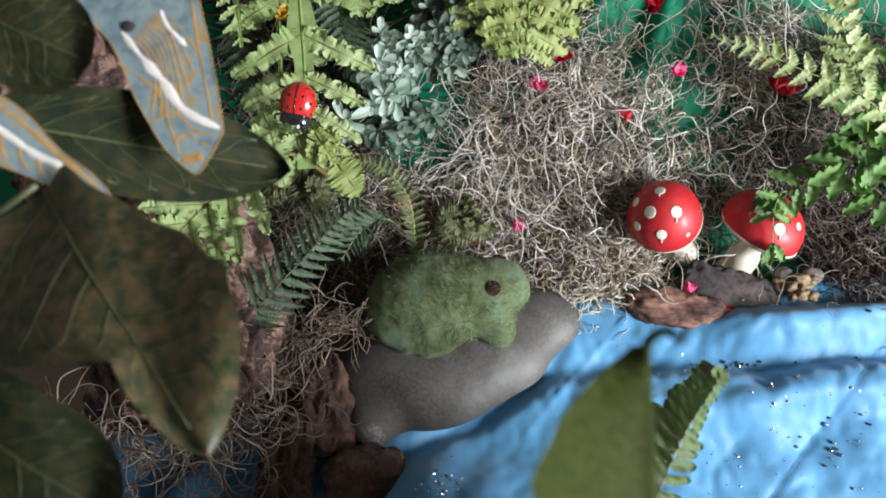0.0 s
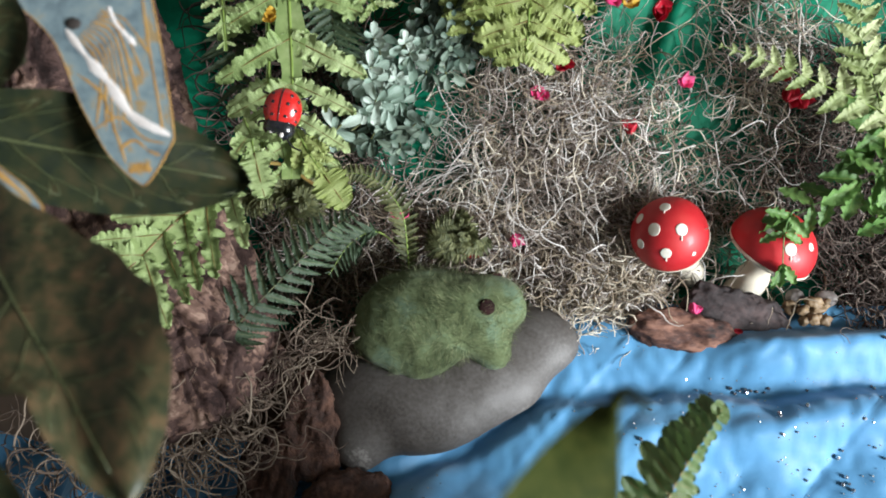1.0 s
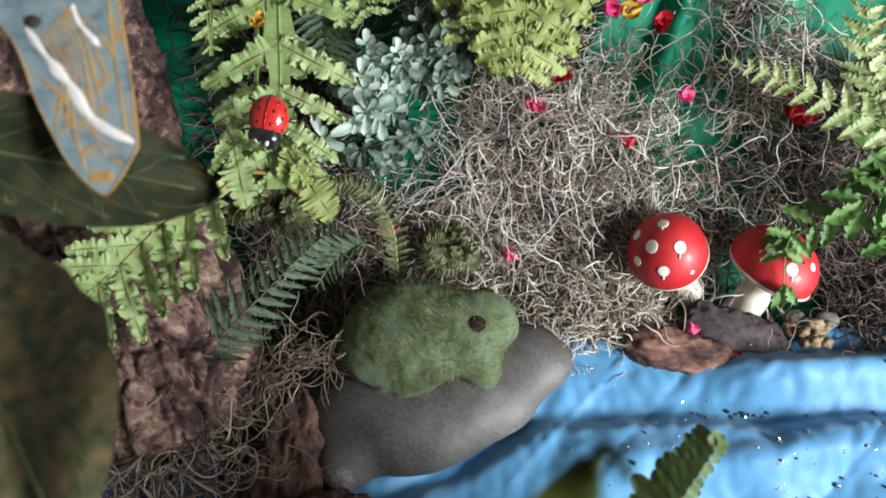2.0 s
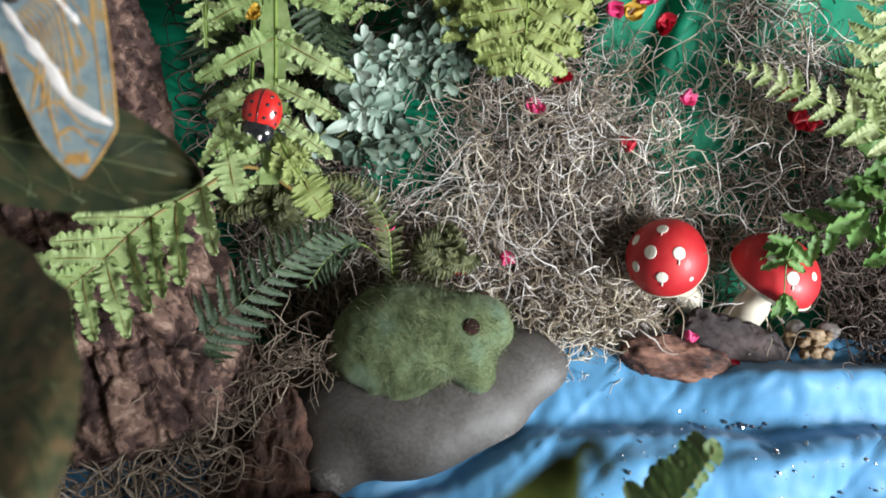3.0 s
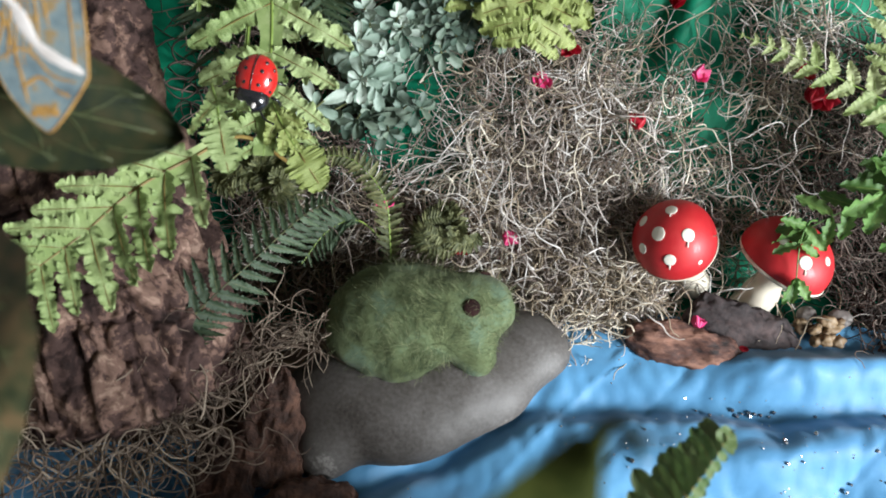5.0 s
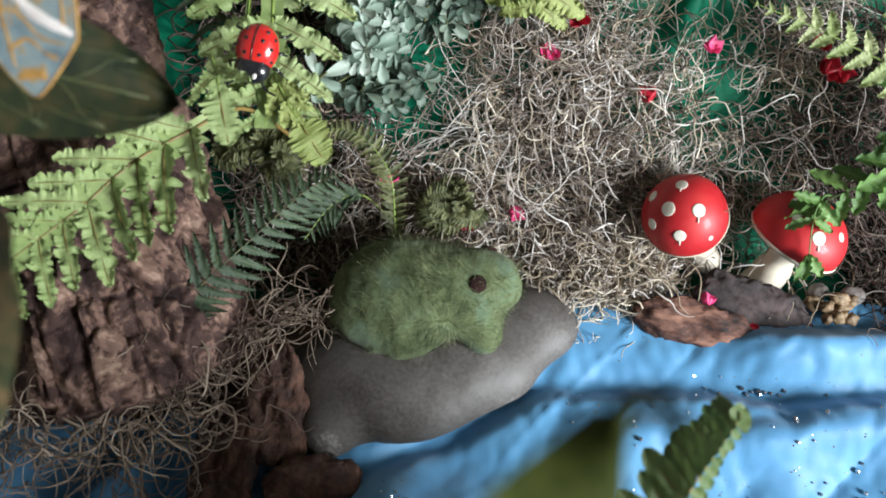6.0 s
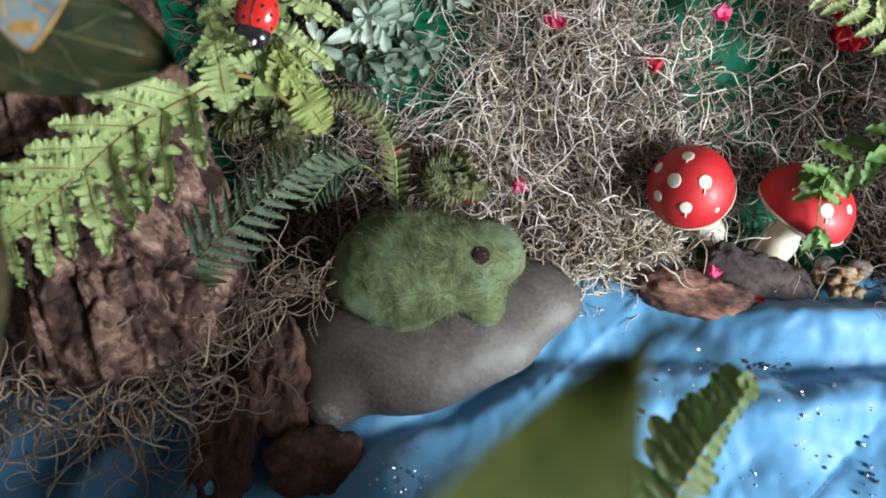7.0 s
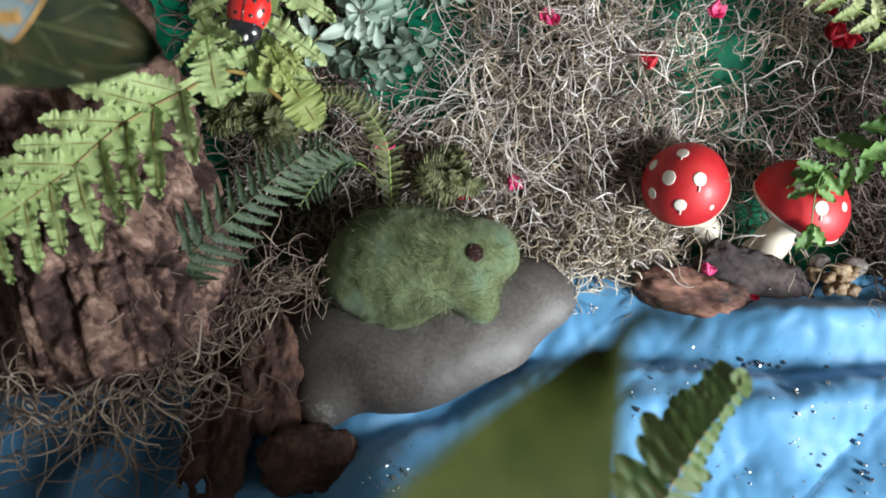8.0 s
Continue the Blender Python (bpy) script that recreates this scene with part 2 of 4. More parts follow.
IVY_BROWN = material("browned_ivy_leaf", [(0.3, (0.026, 0.034, 0.016)), (0.45, (0.052, 0.052, 0.024)), (0.58, (0.095, 0.070, 0.034)), (0.75, (0.15, 0.092, 0.046))], 20, 0.45, 0.3, 300, detail=3, fine=0.1, translucent=0.12, bump_distance=0.0008, specular=0.3)
IVY_VEIN = material("ivy_vein", [(0.3, (0.07, 0.085, 0.034)), (0.7, (0.115, 0.13, 0.055))], 90, 0.5, 0, 300)
BLADE = material("near_leaf", [(0.3, (0.018, 0.027, 0.006)), (0.5, (0.034, 0.044, 0.010)), (0.7, (0.058, 0.060, 0.014))], 60, 0.6, 0.3, 300, translucent=0.12, specular=0.04, detail=4)
CAP_RED = material("red_paint", [(0.25, (0.32, 0.008, 0.013)), (0.5, (0.47, 0.012, 0.017)), (0.8, (0.54, 0.03, 0.028))], 45, 0.55, 0.12, 200, coat=0.08)
CREAM = material("cream_wood", [(0.25, (0.50, 0.43, 0.33)), (0.6, (0.72, 0.65, 0.53)), (0.85, (0.80, 0.75, 0.64))], 50, 0.65, 0.2, 300, stretch=(1, 1, 0.4))
SPOT = material("white_paint_spot", [(0.3, (0.66, 0.60, 0.50)), (0.7, (0.82, 0.78, 0.70))], 200, 0.5, 0.2, 600)
PETAL_PINK = material("pink_petal", [(0.25, (0.60, 0.02, 0.13)), (0.55, (0.82, 0.07, 0.24)), (0.8, (0.90, 0.28, 0.42))], 200, 0.45, 0.3, 600, translucent=0.25)
PETAL_RED = material("red_petal", [(0.25, (0.26, 0.004, 0.016)), (0.6, (0.48, 0.012, 0.03)), (0.85, (0.66, 0.04, 0.06))], 200, 0.4, 0.3, 600, translucent=0.25)
PETAL_YELLOW = material("yellow_petal", [(0.25, (0.40, 0.20, 0.02)), (0.7, (0.66, 0.42, 0.05))], 150, 0.5, 0.3, 500, translucent=0.25)
BUG_RED = material("ladybird_red", [(0.3, (0.42, 0.010, 0.010)), (0.7, (0.55, 0.022, 0.018))], 100, 0.22, 0.05, 300, coat=0.5)
BUG_BLACK = material("ladybird_black", [(0.3, (0.006, 0.006, 0.007)), (0.7, (0.014, 0.014, 0.017))], 100, 0.2, 0, 300, coat=0.5)
WING_BLUE = material("wing_blue", [(0.3, (0.09, 0.125, 0.145)), (0.48, (0.16, 0.22, 0.24)), (0.60, (0.21, 0.26, 0.26)), (0.68, (0.30, 0.21, 0.10))], 150, 0.85, 0.4, 500, detail=8, fine=0.5)
WING_ORANGE = material("wing_orange", [(0.3, (0.27, 0.14, 0.035)), (0.7, (0.46, 0.26, 0.07))], 160, 0.85, 0.3, 500, fine=0.6)
WING_WHITE = material("wing_white", [(0.3, (0.60, 0.54, 0.50)), (0.7, (0.78, 0.73, 0.70))], 200, 0.8, 0.3, 500)
WING_DARK = material("wing_dark", [(0.3, (0.02, 0.017, 0.015)), (0.7, (0.04, 0.03, 0.025))], 200, 0.8, 0.3, 500)
BEAD = material("dark_bead", [(0.3, (0.25, 0.27, 0.30)), (0.7, (0.55, 0.56, 0.58))], 300, 0.2, 0, 300, metal=0.9, vary=0.6)
GLITTER = material("glitter", [(0.3, (0.70, 0.72, 0.74)), (0.7, (0.86, 0.86, 0.82))], 300, 0.22, 0, 300, metal=0.9, island=0.5)
RESIN = material("ochre_gravel", [(0.25, (0.08, 0.05, 0.026)), (0.6, (0.20, 0.13, 0.068)), (0.85, (0.33, 0.23, 0.13))], 140, 0.6, 0.4, 500, vary=0.3)
PEBBLE = material("pale_pebble", [(0.25, (0.12, 0.10, 0.09)), (0.7, (0.26, 0.23, 0.21))], 90, 0.6, 0.3, 500)


# ---- the room and the table ----
def box(bm, x0, x1, y0, y1, z0, z1):
    made = bmesh.ops.create_cube(bm, size=1.0)["verts"]
    for v in made:
        v.co = Vector(((x0 + x1) / 2 + v.co.x * (x1 - x0), (y0 + y1) / 2 + v.co.y * (y1 - y0), (z0 + z1) / 2 + v.co.z * (z1 - z0)))


def structure(name, boxes, mat, label):
    bm = bmesh.new()
    for b in boxes:
        box(bm, *b)
    ob = part(name, bm, mat)
    ob.data.polygons.foreach_set("use_smooth", [False] * len(ob.data.polygons))
    return tagged(ob, label, name.split("_")[0], kind="structure")


structure("floor", [(-1.5, 0.98, -1.5, 1.5, -0.80, -0.75)], FLOORING, "brown wooden floor under the display table")
structure("ceiling", [(-1.5, 0.98, -1.5, 1.5, 1.65, 1.70)], PLASTER, "plain white plaster ceiling of the room")
structure("wall_north", [(-1.5, 0.98, 1.5, 1.58, -0.75, 1.65)], PLASTER, "plain white plaster wall behind the display")
structure("wall_south", [(-1.5, 0.98, -1.58, -1.5, -0.75, 1.65)], PLASTER, "plain white plaster wall facing the display")
structure("wall_west", [(-1.58, -1.5, -1.5, 1.5, -0.75, 1.65)], PLASTER, "plain white plaster wall of the room")
structure("wall_east", [(0.9, 0.98, -1.5, -0.5, -0.75, 1.65), (0.9, 0.98, 0.3, 1.5, -0.75, 1.65), (0.9, 0.98, -0.5, 0.3, -0.75, 0.15), (0.9, 0.98, -0.5, 0.3, 1.0, 1.65)], PLASTER, "white plaster wall with a window opening")
table = thing("display_table", (0, 0.15, -0.75), "dark brown wooden table under the display", "table")
bm = bmesh.new()
box(bm, -0.55, 0.55, -0.25, 0.62, -0.035, -0.006)
part("tabletop", bm, WOOD, table)
for x in (-0.5, 0.5):
    for y in (-0.2, 0.57):
        bm = bmesh.new()
        box(bm, x - 0.03, x + 0.03, y - 0.03, y + 0.03, -0.75, -0.035)
        part("leg", bm, WOOD, table)


# ---- the cloths ----
def step(a, b, x):
    u = min(1.0, max(0.0, (x - a) / (b - a)))
    return u * u * (3 - 2 * u)


def bank(x, y):
    """Height of the bank in cm."""
    t = y - 20.8
    rise = 1.02 * math.log(1 + math.exp(1.2 * t)) / 1.2 if t < 30 else 1.02 * t
    return 13 - math.log(1 + math.exp(0.8 * (13 - rise))) / 0.8 if rise < 60 else 13


def green_height(x, y):
    fold = 0.45 * noise.noise((x * 0.28, y * 0.22, 3)) + 0.22 * noise.noise((x * 0.7 + y * 0.3, y * 0.35, 9))
    pleat = step(25.5, 28.5, y) * step(3.5, 6.5, x) * (1 - step(14, 18, x))
    fold += pleat * (0.5 * math.sin(1.9 * x - 1.3 * y) + 0.25 * math.sin(3.7 * x - 1.1 * y + 1))
    return bank(x, y) - 0.55 + fold * (0.3 + 0.7 * step(19, 22, y))


def blue_edge(x):
    return 11.5 + 6.9 * step(-6, 5, x)


def blue_height(x, y):
    valley = 14.3 + 0.05 * (x - 14) + 0.5 * noise.noise((x * 0.16, 0, 5))
    d = y - valley
    right = step(2, 9, x)
    if d > 0:
        z = 0.35 + right * step(10.0, 14.0, x) * (1.45 * step(-0.2, 2.1, d) - 1.1 * step(1.8, 3.0, d)) + 0.12 * d * right * (1 - step(0.8, 2.2, d))
    else:
        z = 0.35 + right * (0.85 * step(0, 0.9, -d) - 0.75 * step(1.1, 4.5, -d))
    band = 10.6 + 0.12 * x + 0.6 * noise.noise((x * 0.2, 4, 8))
    z += 0.45 * step(4, 10, x) * math.exp(-((y - band) / 0.8) ** 2)
    z += 1.9 * math.exp(-((x - 0.2) / 2.3) ** 2 - ((y - 8.0) / 1.7) ** 2) * (1 + 0.16 * math.sin(2.2 * x - 1.1 * y))
    z -= 0.65 * math.exp(-((y - 0.60 * x - 10.9) / 0.6) ** 2) * step(-4, -2, x) * (1 - step(4, 6, x))
    z += 3.6 * math.exp(-((x + 13.9) / 1.15) ** 4 - ((y - 7.2) / 3.0) ** 2)
    z += 1.5 * math.exp(-((x + 10.6 - 0.5 * (y - 8)) / 0.8) ** 2 - ((y - 8.8) / 2.2) ** 2)
    left = 1 - step(-5, 0, x)
    z += left * (0.75 * math.sin(1.15 * x + 0.35 * y) + 0.5 * math.sin(2.1 * x - 0.5 * y + 2))
    z += 0.25 * noise.noise((x * 0.26, y * 0.36, 1))
    z += 0.75 * abs(noise.noise((x * 0.13 + 0.09 * y, y * 0.17 - 0.05 * x, 7)))
    z += 0.42 * abs(noise.noise((x * 0.27 - 0.14 * y, y * 0.24 + 0.12 * x, 11)))
    z += 0.24 * abs(noise.noise((x * 0.5 + 0.22 * y, y * 0.42 - 0.1 * x, 21)))
    z += 0.17 * abs(noise.noise((x * 1.0 - 0.5 * y, y * 0.9 + 0.4 * x, 31)))
    fold = abs(x - 1.0 - 0.9 * (y - 8) - 3.2 * math.floor((x - 1.0 - 0.9 * (y - 8)) / 3.2 + 0.5))
    z += 0.16 * math.exp(-fold / 0.16) * step(2, 6, x) * noise.cell((math.floor((x - 1.0 - 0.9 * (y - 8)) / 3.2 + 0.5), 3, 1))
    z += 0.03 * noise.noise((x * 1.6, y * 1.1, 4))
    return max(z, 0.0)


bm = bmesh.new()
grid(bm, 230, 150, lambda u, v: cm(-30 + 60 * u, 17.3 + 30 * v, green_height(-30 + 60 * u, 17.3 + 30 * v)))
tagged(part("green_cloth", bm, GREEN_SATIN), "emerald green satin cloth draped over the bank", "cloth")


def blue_place(u, v):
    x = -24 + 50 * u
    y = -9 + v * (blue_edge(x) + 9)
    return cm(x, y, blue_height(x, y))


bm = bmesh.new()
grid(bm, 300, 170, blue_place)
tagged(part("blue_cloth", bm, BLUE_SILK), "creased sky blue silk cloth laid out as water", "cloth")

# ---- stone and felted frog ----
stone_lobes = [((-1.0, 13.6, 1.1), (4.0, 2.6, 1.6)), ((1.7, 14.75, 1.1), (3.3, 2.3, 1.5)), ((4.2, 16.25, 1.0), (2.25, 1.7, 1.15)), ((-3.1, 11.45, 0.95), (1.25, 1.15, 1.1))]
bm = lump((0.4, 14.2, 1.0), stone_lobes, 0.8, 6, 0.05, 0.6)
tagged(part("stone", bm, STONE), "smooth flat grey river stone under the frog", "stone")

frog_lobes = [((-0.3, 16.3, 3.5), (3.0, 2.05, 1.75)), ((2.4, 16.7, 3.6), (1.45, 1.35, 1.3)), ((-0.6, 14.6, 2.75), (1.25, 0.85, 0.85)),
              ((2.5, 15.0, 2.7), (0.75, 0.75, 0.75)), ((-2.2, 15.4, 2.9), (1.2, 1.1, 1.1))]
bm = lump((0.4, 16.1, 3.3), frog_lobes, 0.9, 6, 0.09, 1.3)
bm.normal_update()
skin = [(v.co.copy(), v.normal.copy()) for v in bm.verts]
random.seed(4)
for _ in range(12000):
    p, q = random.choice(skin)
    p = p + Vector([random.uniform(-1, 1) for _ in range(3)]) * 0.0005
    flow = Vector((noise.noise(p * 90), noise.noise(p * 90 + Vector((7, 1, 3))), noise.noise(p * 90 + Vector((2, 9, 4)))))
    lie = (flow - flow.dot(q) * q + 0.4 * Vector([random.uniform(-1, 1) for _ in range(3)])).normalized()
    length, wide = random.uniform(0.003, 0.0065), random.uniform(0.00003, 0.00006)
    side = lie.cross(q).normalized() * wide
    lift = random.uniform(0.0001, 0.0004) if random.random() < 0.88 else random.uniform(0.0004, 0.0010)
    a, b, c = p + q * 0.0001, p + lie * length * 0.5 + q * (lift - 6 * length ** 2), p + lie * length + q * (lift * random.uniform(0.2, 1.1) - 22 * length ** 2)
    v = [bm.verts.new(w) for w in (a - side, a + side, b + side, b - side, c)]
    bm.faces.new(v[:4]).material_index = 1
    bm.faces.new((v[3], v[2], v[4])).material_index = 1
eye = min(skin, key=lambda s: (s[0] - cm(2.1, 16.2, 4.6)).length)
add_ball(bm, eye[0] + eye[1] * 0.0001, (0.0034, 0.0034, 0.0014), eye[1].to_track_quat("Z", "Y").to_matrix(), 3, 2)
far_eye = min(skin, key=lambda s: (s[0] - cm(2.5, 17.9, 4.1)).length)
add_ball(bm, far_eye[0] + far_eye[1] * 0.0001, (0.0034, 0.0034, 0.0014), far_eye[1].to_track_quat("Z", "Y").to_matrix(), 3, 2)
tagged(part("toy_frog", bm, [FELT, FUZZ, DARK_FELT]), "needle-felted green wool frog with dark eyes on the stone", "felt toy")


# ---- mushrooms ----
def mushroom(base, middle, axis, radius, flat, spots, label, stout=0.36):
    """A wooden toadstool: cap, underside, stem, painted spots. spots: (right, up, size) on the cap as seen."""
    root = thing("toy_mushroom", cm(*base), label, "mushroom", "red toadstools by the cloth")
    turn = Vector(axis).normalized().to_track_quat("Z", "Y").to_matrix()
    c, r = cm(*middle), radius * 0.01

    def dome(u, v):
        a, t = v * math.tau, u * radians(97)
        w = 1 + 0.012 * math.sin(3 * a + 1) * math.sin(t)
        return c + turn @ Vector((r * w * math.sin(t) * math.cos(a), r * w * math.sin(t) * math.sin(a), r * flat * math.cos(t)))

    bm = bmesh.new()
    grid(bm, 26, 49, dome)
    bmesh.ops.remove_doubles(bm, verts=bm.verts, dist=1e-6)
    cap = part("cap", bm, CAP_RED, root, "glossy red painted cap")
    profile = [(1.0, -0.10), (1.012, -0.14), (0.97, -0.19), (0.7, -0.20), (0.3, -0.20)]

    def under(u, v):
        k = u * (len(profile) - 1)
        i = min(int(k), len(profile) - 2)
        s = profile[i][0] * (1 - k + i) + profile[i + 1][0] * (k - i)
        h = profile[i][1] * (1 - k + i) + profile[i + 1][1] * (k - i)
        a = v * math.tau
        return c + turn @ Vector((r * s * math.cos(a), r * s * math.sin(a), r * h))

    bm = bmesh.new()
    grid(bm, 17, 49, under)
    part("gill_disc", bm, CREAM, root, "bare cream wood underside")
    bm = bmesh.new()
    foot, head = cm(*base), c - turn @ Vector((0, 0, r * 0.18))
    pts = curve([foot, foot.lerp(head, 0.5) + Vector((0.0004, 0, 0)), head], 14)
    add_tube(bm, pts, [r * (stout + 0.07 * math.cos(i / 13 * math.pi) + 0.02 * math.sin(i * 1.3)) for i in range(14)], 20)
    part("stem", bm, CREAM, root, "cream wooden stem")
    up = turn.inverted()
    for right, high, size in spots:
        d = up @ (Vector((right, 0, 0)) + ALONG * high + TOWARD * math.sqrt(max(0.02, 1 - right * right - high * high)))
        q = turn @ Vector((d.x, d.y, d.z * flat))
        n = turn @ Vector((d.x, d.y, d.z / flat)).normalized()
        bm = bmesh.new()
        add_ball(bm, c + q * r, (size * 0.0095, size * 0.0090, 0.00035), axes(ALONG - n * n.dot(ALONG), n), 3)
        for v in bm.verts:
            v.co += 0.00012 * Vector((noise.noise(v.co * 900), noise.noise(v.co * 900 + Vector((5, 5, 5))), 0))
        part("spot", bm, SPOT, root, "white painted spot")
        if size > 0.2 and right > -0.6:
            bm = bmesh.new()
            add_ball(bm, c + q * r - (ALONG - n * n.dot(ALONG)) * size * 0.0125, (0.0016, 0.00035, 0.00025), axes(ALONG - n * n.dot(ALONG), n), 2)
            part("paint_drip", bm, SPOT, root, "thin white paint drip")
    return root


mushroom((12.1, 20.3, 0.2), (10.55, 20.75, 3.1), (-0.34, -0.12, 0.9), 1.73, 1.0,
         [(-0.86, 0.40, 0.26), (-0.30, 0.68, 0.27), (-0.60, 0.10, 0.31), (-0.86, -0.26, 0.24), (0.04, 0.10, 0.29), (-0.30, -0.50, 0.27), (0.42, -0.50, 0.12)],
         "wooden toadstool leaning back with white-spotted red cap")
mushroom((14.25, 19.1, 0.2), (15.1, 20.22, 3.12), (0.33, 0.36, 0.84), 1.95, 0.84,
         [(-0.33, 0.42, 0.22), (-0.25, 0.75, 0.22), (0.06, -0.02, 0.30), (0.60, 0.06, 0.2), (0.22, 0.55, 0.25)],
         "wooden toadstool with red cap on a tilted cream stem", 0.37)


# ---- bark ----
def log_height(t, a):
    """Radius of the log in cm, at t along it and the angle a."""
    p = Vector((math.cos(a) * 1.6, math.sin(a) * 1.6, t * 5.0))
    r = 3.85 - 0.5 * t + 0.2 * math.sin(3 * a + 2.2 * t) + 0.9 * max(0, 0.3 - t) * (1.0 + 0.3 * math.sin(4 * a + 1))
    warp = 0.6 * noise.noise(Vector((p.x, p.y, p.z * 0.9)))
    groove = abs(noise.noise(Vector((p.x * 0.8 + warp, p.y * 0.8 - warp, p.z * 0.8 + 4))))
    r -= 0.7 * math.exp(-(groove / 0.055) ** 2)
    dist, _ = noise.voronoi(Vector((p.x * 1.6 + warp, p.y * 1.6, p.z * 2.6 + warp)))
    r += 0.22 * step(0.02, 0.12, dist[1] - dist[0]) * (0.6 + 0.8 * noise.cell(Vector((p.x * 2, p.y * 2, p.z))))
    flake = 3.2 * noise.fractal(Vector((p.x * 1.3, p.y * 1.3, p.z * 1.5 + 9)), 0.9, 2.0, 6) + 2
    r += 0.13 * (math.floor(flake) + step(0.0, 0.22, flake - math.floor(flake)))
    return r + 0.16 * noise.fractal(p * 2.4, 1.0, 2.0, 4) + 0.11 * noise.fractal(Vector((p.x * 9, p.y * 9, p.z * 5)), 1.0, 2.0, 4)


def log_place(u, v):
    p, q = Vector((-10.1, 11.6, 2.0)), Vector((-18.2, 32, 16.6))
    d = (q - p).normalized()
    a = d.cross(Vector((0, 0, 1))).normalized()
    b = d.cross(a)
    ang = v * math.tau
    r = log_height(u, ang) * min(1.0, 0.25 + (u * 30) ** 0.5 * 0.75)
    return (p + (q - p) * u + r * (math.cos(ang) * a + math.sin(ang) * b)) * 0.01


bm = bmesh.new()
grid(bm, 380, 301, log_place)
bmesh.ops.remove_doubles(bm, verts=bm.verts, dist=2e-6)
tagged(part("log", bm, BARK), "rough brown pine log with flaking pinkish bark", "log")


def bark_chip(middle, forward, normal, size, mat, label, seed, taper=0.0, square=3.0):
    """A broken slab of bark: size is length, width, thickness in cm."""
    bm = bmesh.new()
    bmesh.ops.create_icosphere(bm, subdivisions=5, radius=1.0)
    turn = axes(forward, normal)
    off = Vector((seed * 3.7, seed * 1.3, seed * 7.1))
    for v in bm.verts:
        d = v.co.normalized()
        s = (abs(d.x) ** square + abs(d.y) ** square + abs(d.z) ** square) ** (-1 / square)
        p = d * s
        p.y *= 1 - taper * p.x
        p = Vector((p.x * size[0] / 2, p.y * size[1] / 2, p.z * size[2] / 2))
        q = p + off
        edge = 0.16 * noise.fractal(q * 1.3, 1.0, 2.0, 3) + 0.05 * noise.fractal(q * 6, 1.0, 2.0, 3)
        p += Vector((d.x, d.y, 0)) * edge * size[1] * 0.7
        layer = noise.fractal(Vector((q.x * 0.8, q.y * 1.7, q.z * 2)), 0.8, 2.0, 6)
        p.z += 0.20 * size[2] * layer * (1 if d.z > 0 else 0.5) + 0.12 * size[2] * noise.noise(q * 0.8)
        v.co = cm(*middle) + turn @ (p * 0.01)
    return tagged(part("bark_chip", bm, mat), label, "bark chip", "loose bark chips")


bark_chip((11.15, 16.75, 1.2), (1, -0.13, -0.05), (0, -0.75, 0.65), (4.9, 2.0, 1.0), CHIP_RED, "reddish lens-shaped bark chip at the edge of the cloth", 7, 0.12, 2.1)
bark_chip((13.5, 17.6, 1.0), (1, -0.24, -0.08), (0, -0.6, 0.8), (5.0, 2.8, 1.0), CHIP_GREY, "dark grey bark chip below the tilted toadstool", 2, 0.15, 2.6)
bark_chip((-5.15, 11.9, 2.0), (0.0, 0.93, 0.30), (0.15, -0.45, 0.85), (4.6, 2.3, 1.3), CHIP, "upright brown bark slab leaning by the stone", 3, 0.28, 3.2)
bark_chip((-3.3, 9.0, 1.3), (1, 0.25, 0), (0, -0.45, 0.85), (3.6, 2.3, 1.3), CHIP, "brown crumbly bark chip in front of the stone", 4, 0.05, 2.6)
bark_chip((-6.6, 9.3, 1.6), (0.05, 0.95, 0.25), (0.0, -0.45, 0.85), (4.8, 2.3, 1.3), CHIP, "dark brown bark slab under the moss", 5, 0.1, 3.0)


# ---- moss ----
def moss(name, count, place, mat, label, length=3.2, thick=0.040, steps=16, curl=1.0, seed=1, lift=1.0):
    """Curled dry strands. place(r) gives n starting points in cm and the height of what they lie on."""
    r = np.random.default_rng(seed)
    p, ground = place(r, count)
    n = len(p)
    def flow(q):
        a = 2.6 * np.sin(0.55 * q[:, 0] + 0.35 * q[:, 1]) + 2.2 * np.sin(0.50 * q[:, 1] - 0.30 * q[:, 0] + seed)
        return np.stack([np.cos(a), np.sin(a), 0.2 * np.sin(3 * a)], 1)

    d = r.normal(size=(n, 3)) * (0.7, 0.7, 0.4) + flow(p) * r.choice([-1.0, 1.0], n)[:, None]
    d /= np.linalg.norm(d, axis=1)[:, None]
    spin = r.normal(size=(n, 3)) * 1.1 * curl
    wild = curl * r.uniform(0.5, 1.55, n)[:, None]
    ds = (length / steps) * r.uniform(0.4, 1.5, n)
    path = np.empty((n, steps, 3))
    for k in range(steps):
        path[:, k] = p
        spin = spin * 0.66 + r.normal(size=(n, 3)) * 1.30 * wild
        along = flow(p)
        d = d + np.cross(spin, d) * ds[:, None] + 0.45 * along * np.sign((along * d).sum(1))[:, None] * ds[:, None]
        over = p[:, 2] - ground(p)
        d[:, 2] += (np.where(over < 0.05, 0.5, 0) - np.clip((over - 0.5 * lift) * 0.28, 0, 0.7)) * ds * 2
        d /= np.linalg.norm(d, axis=1)[:, None]
        p = p + d * ds[:, None]
    size = thick * r.uniform(0.6, 1.35, n)[:, None] * np.linspace(1.15, 0.55, steps)[None]
    ob = many_tubes(name, path * 0.01, size * 0.01, mat)
    return tagged(ob, label, "moss", kind="stuff")


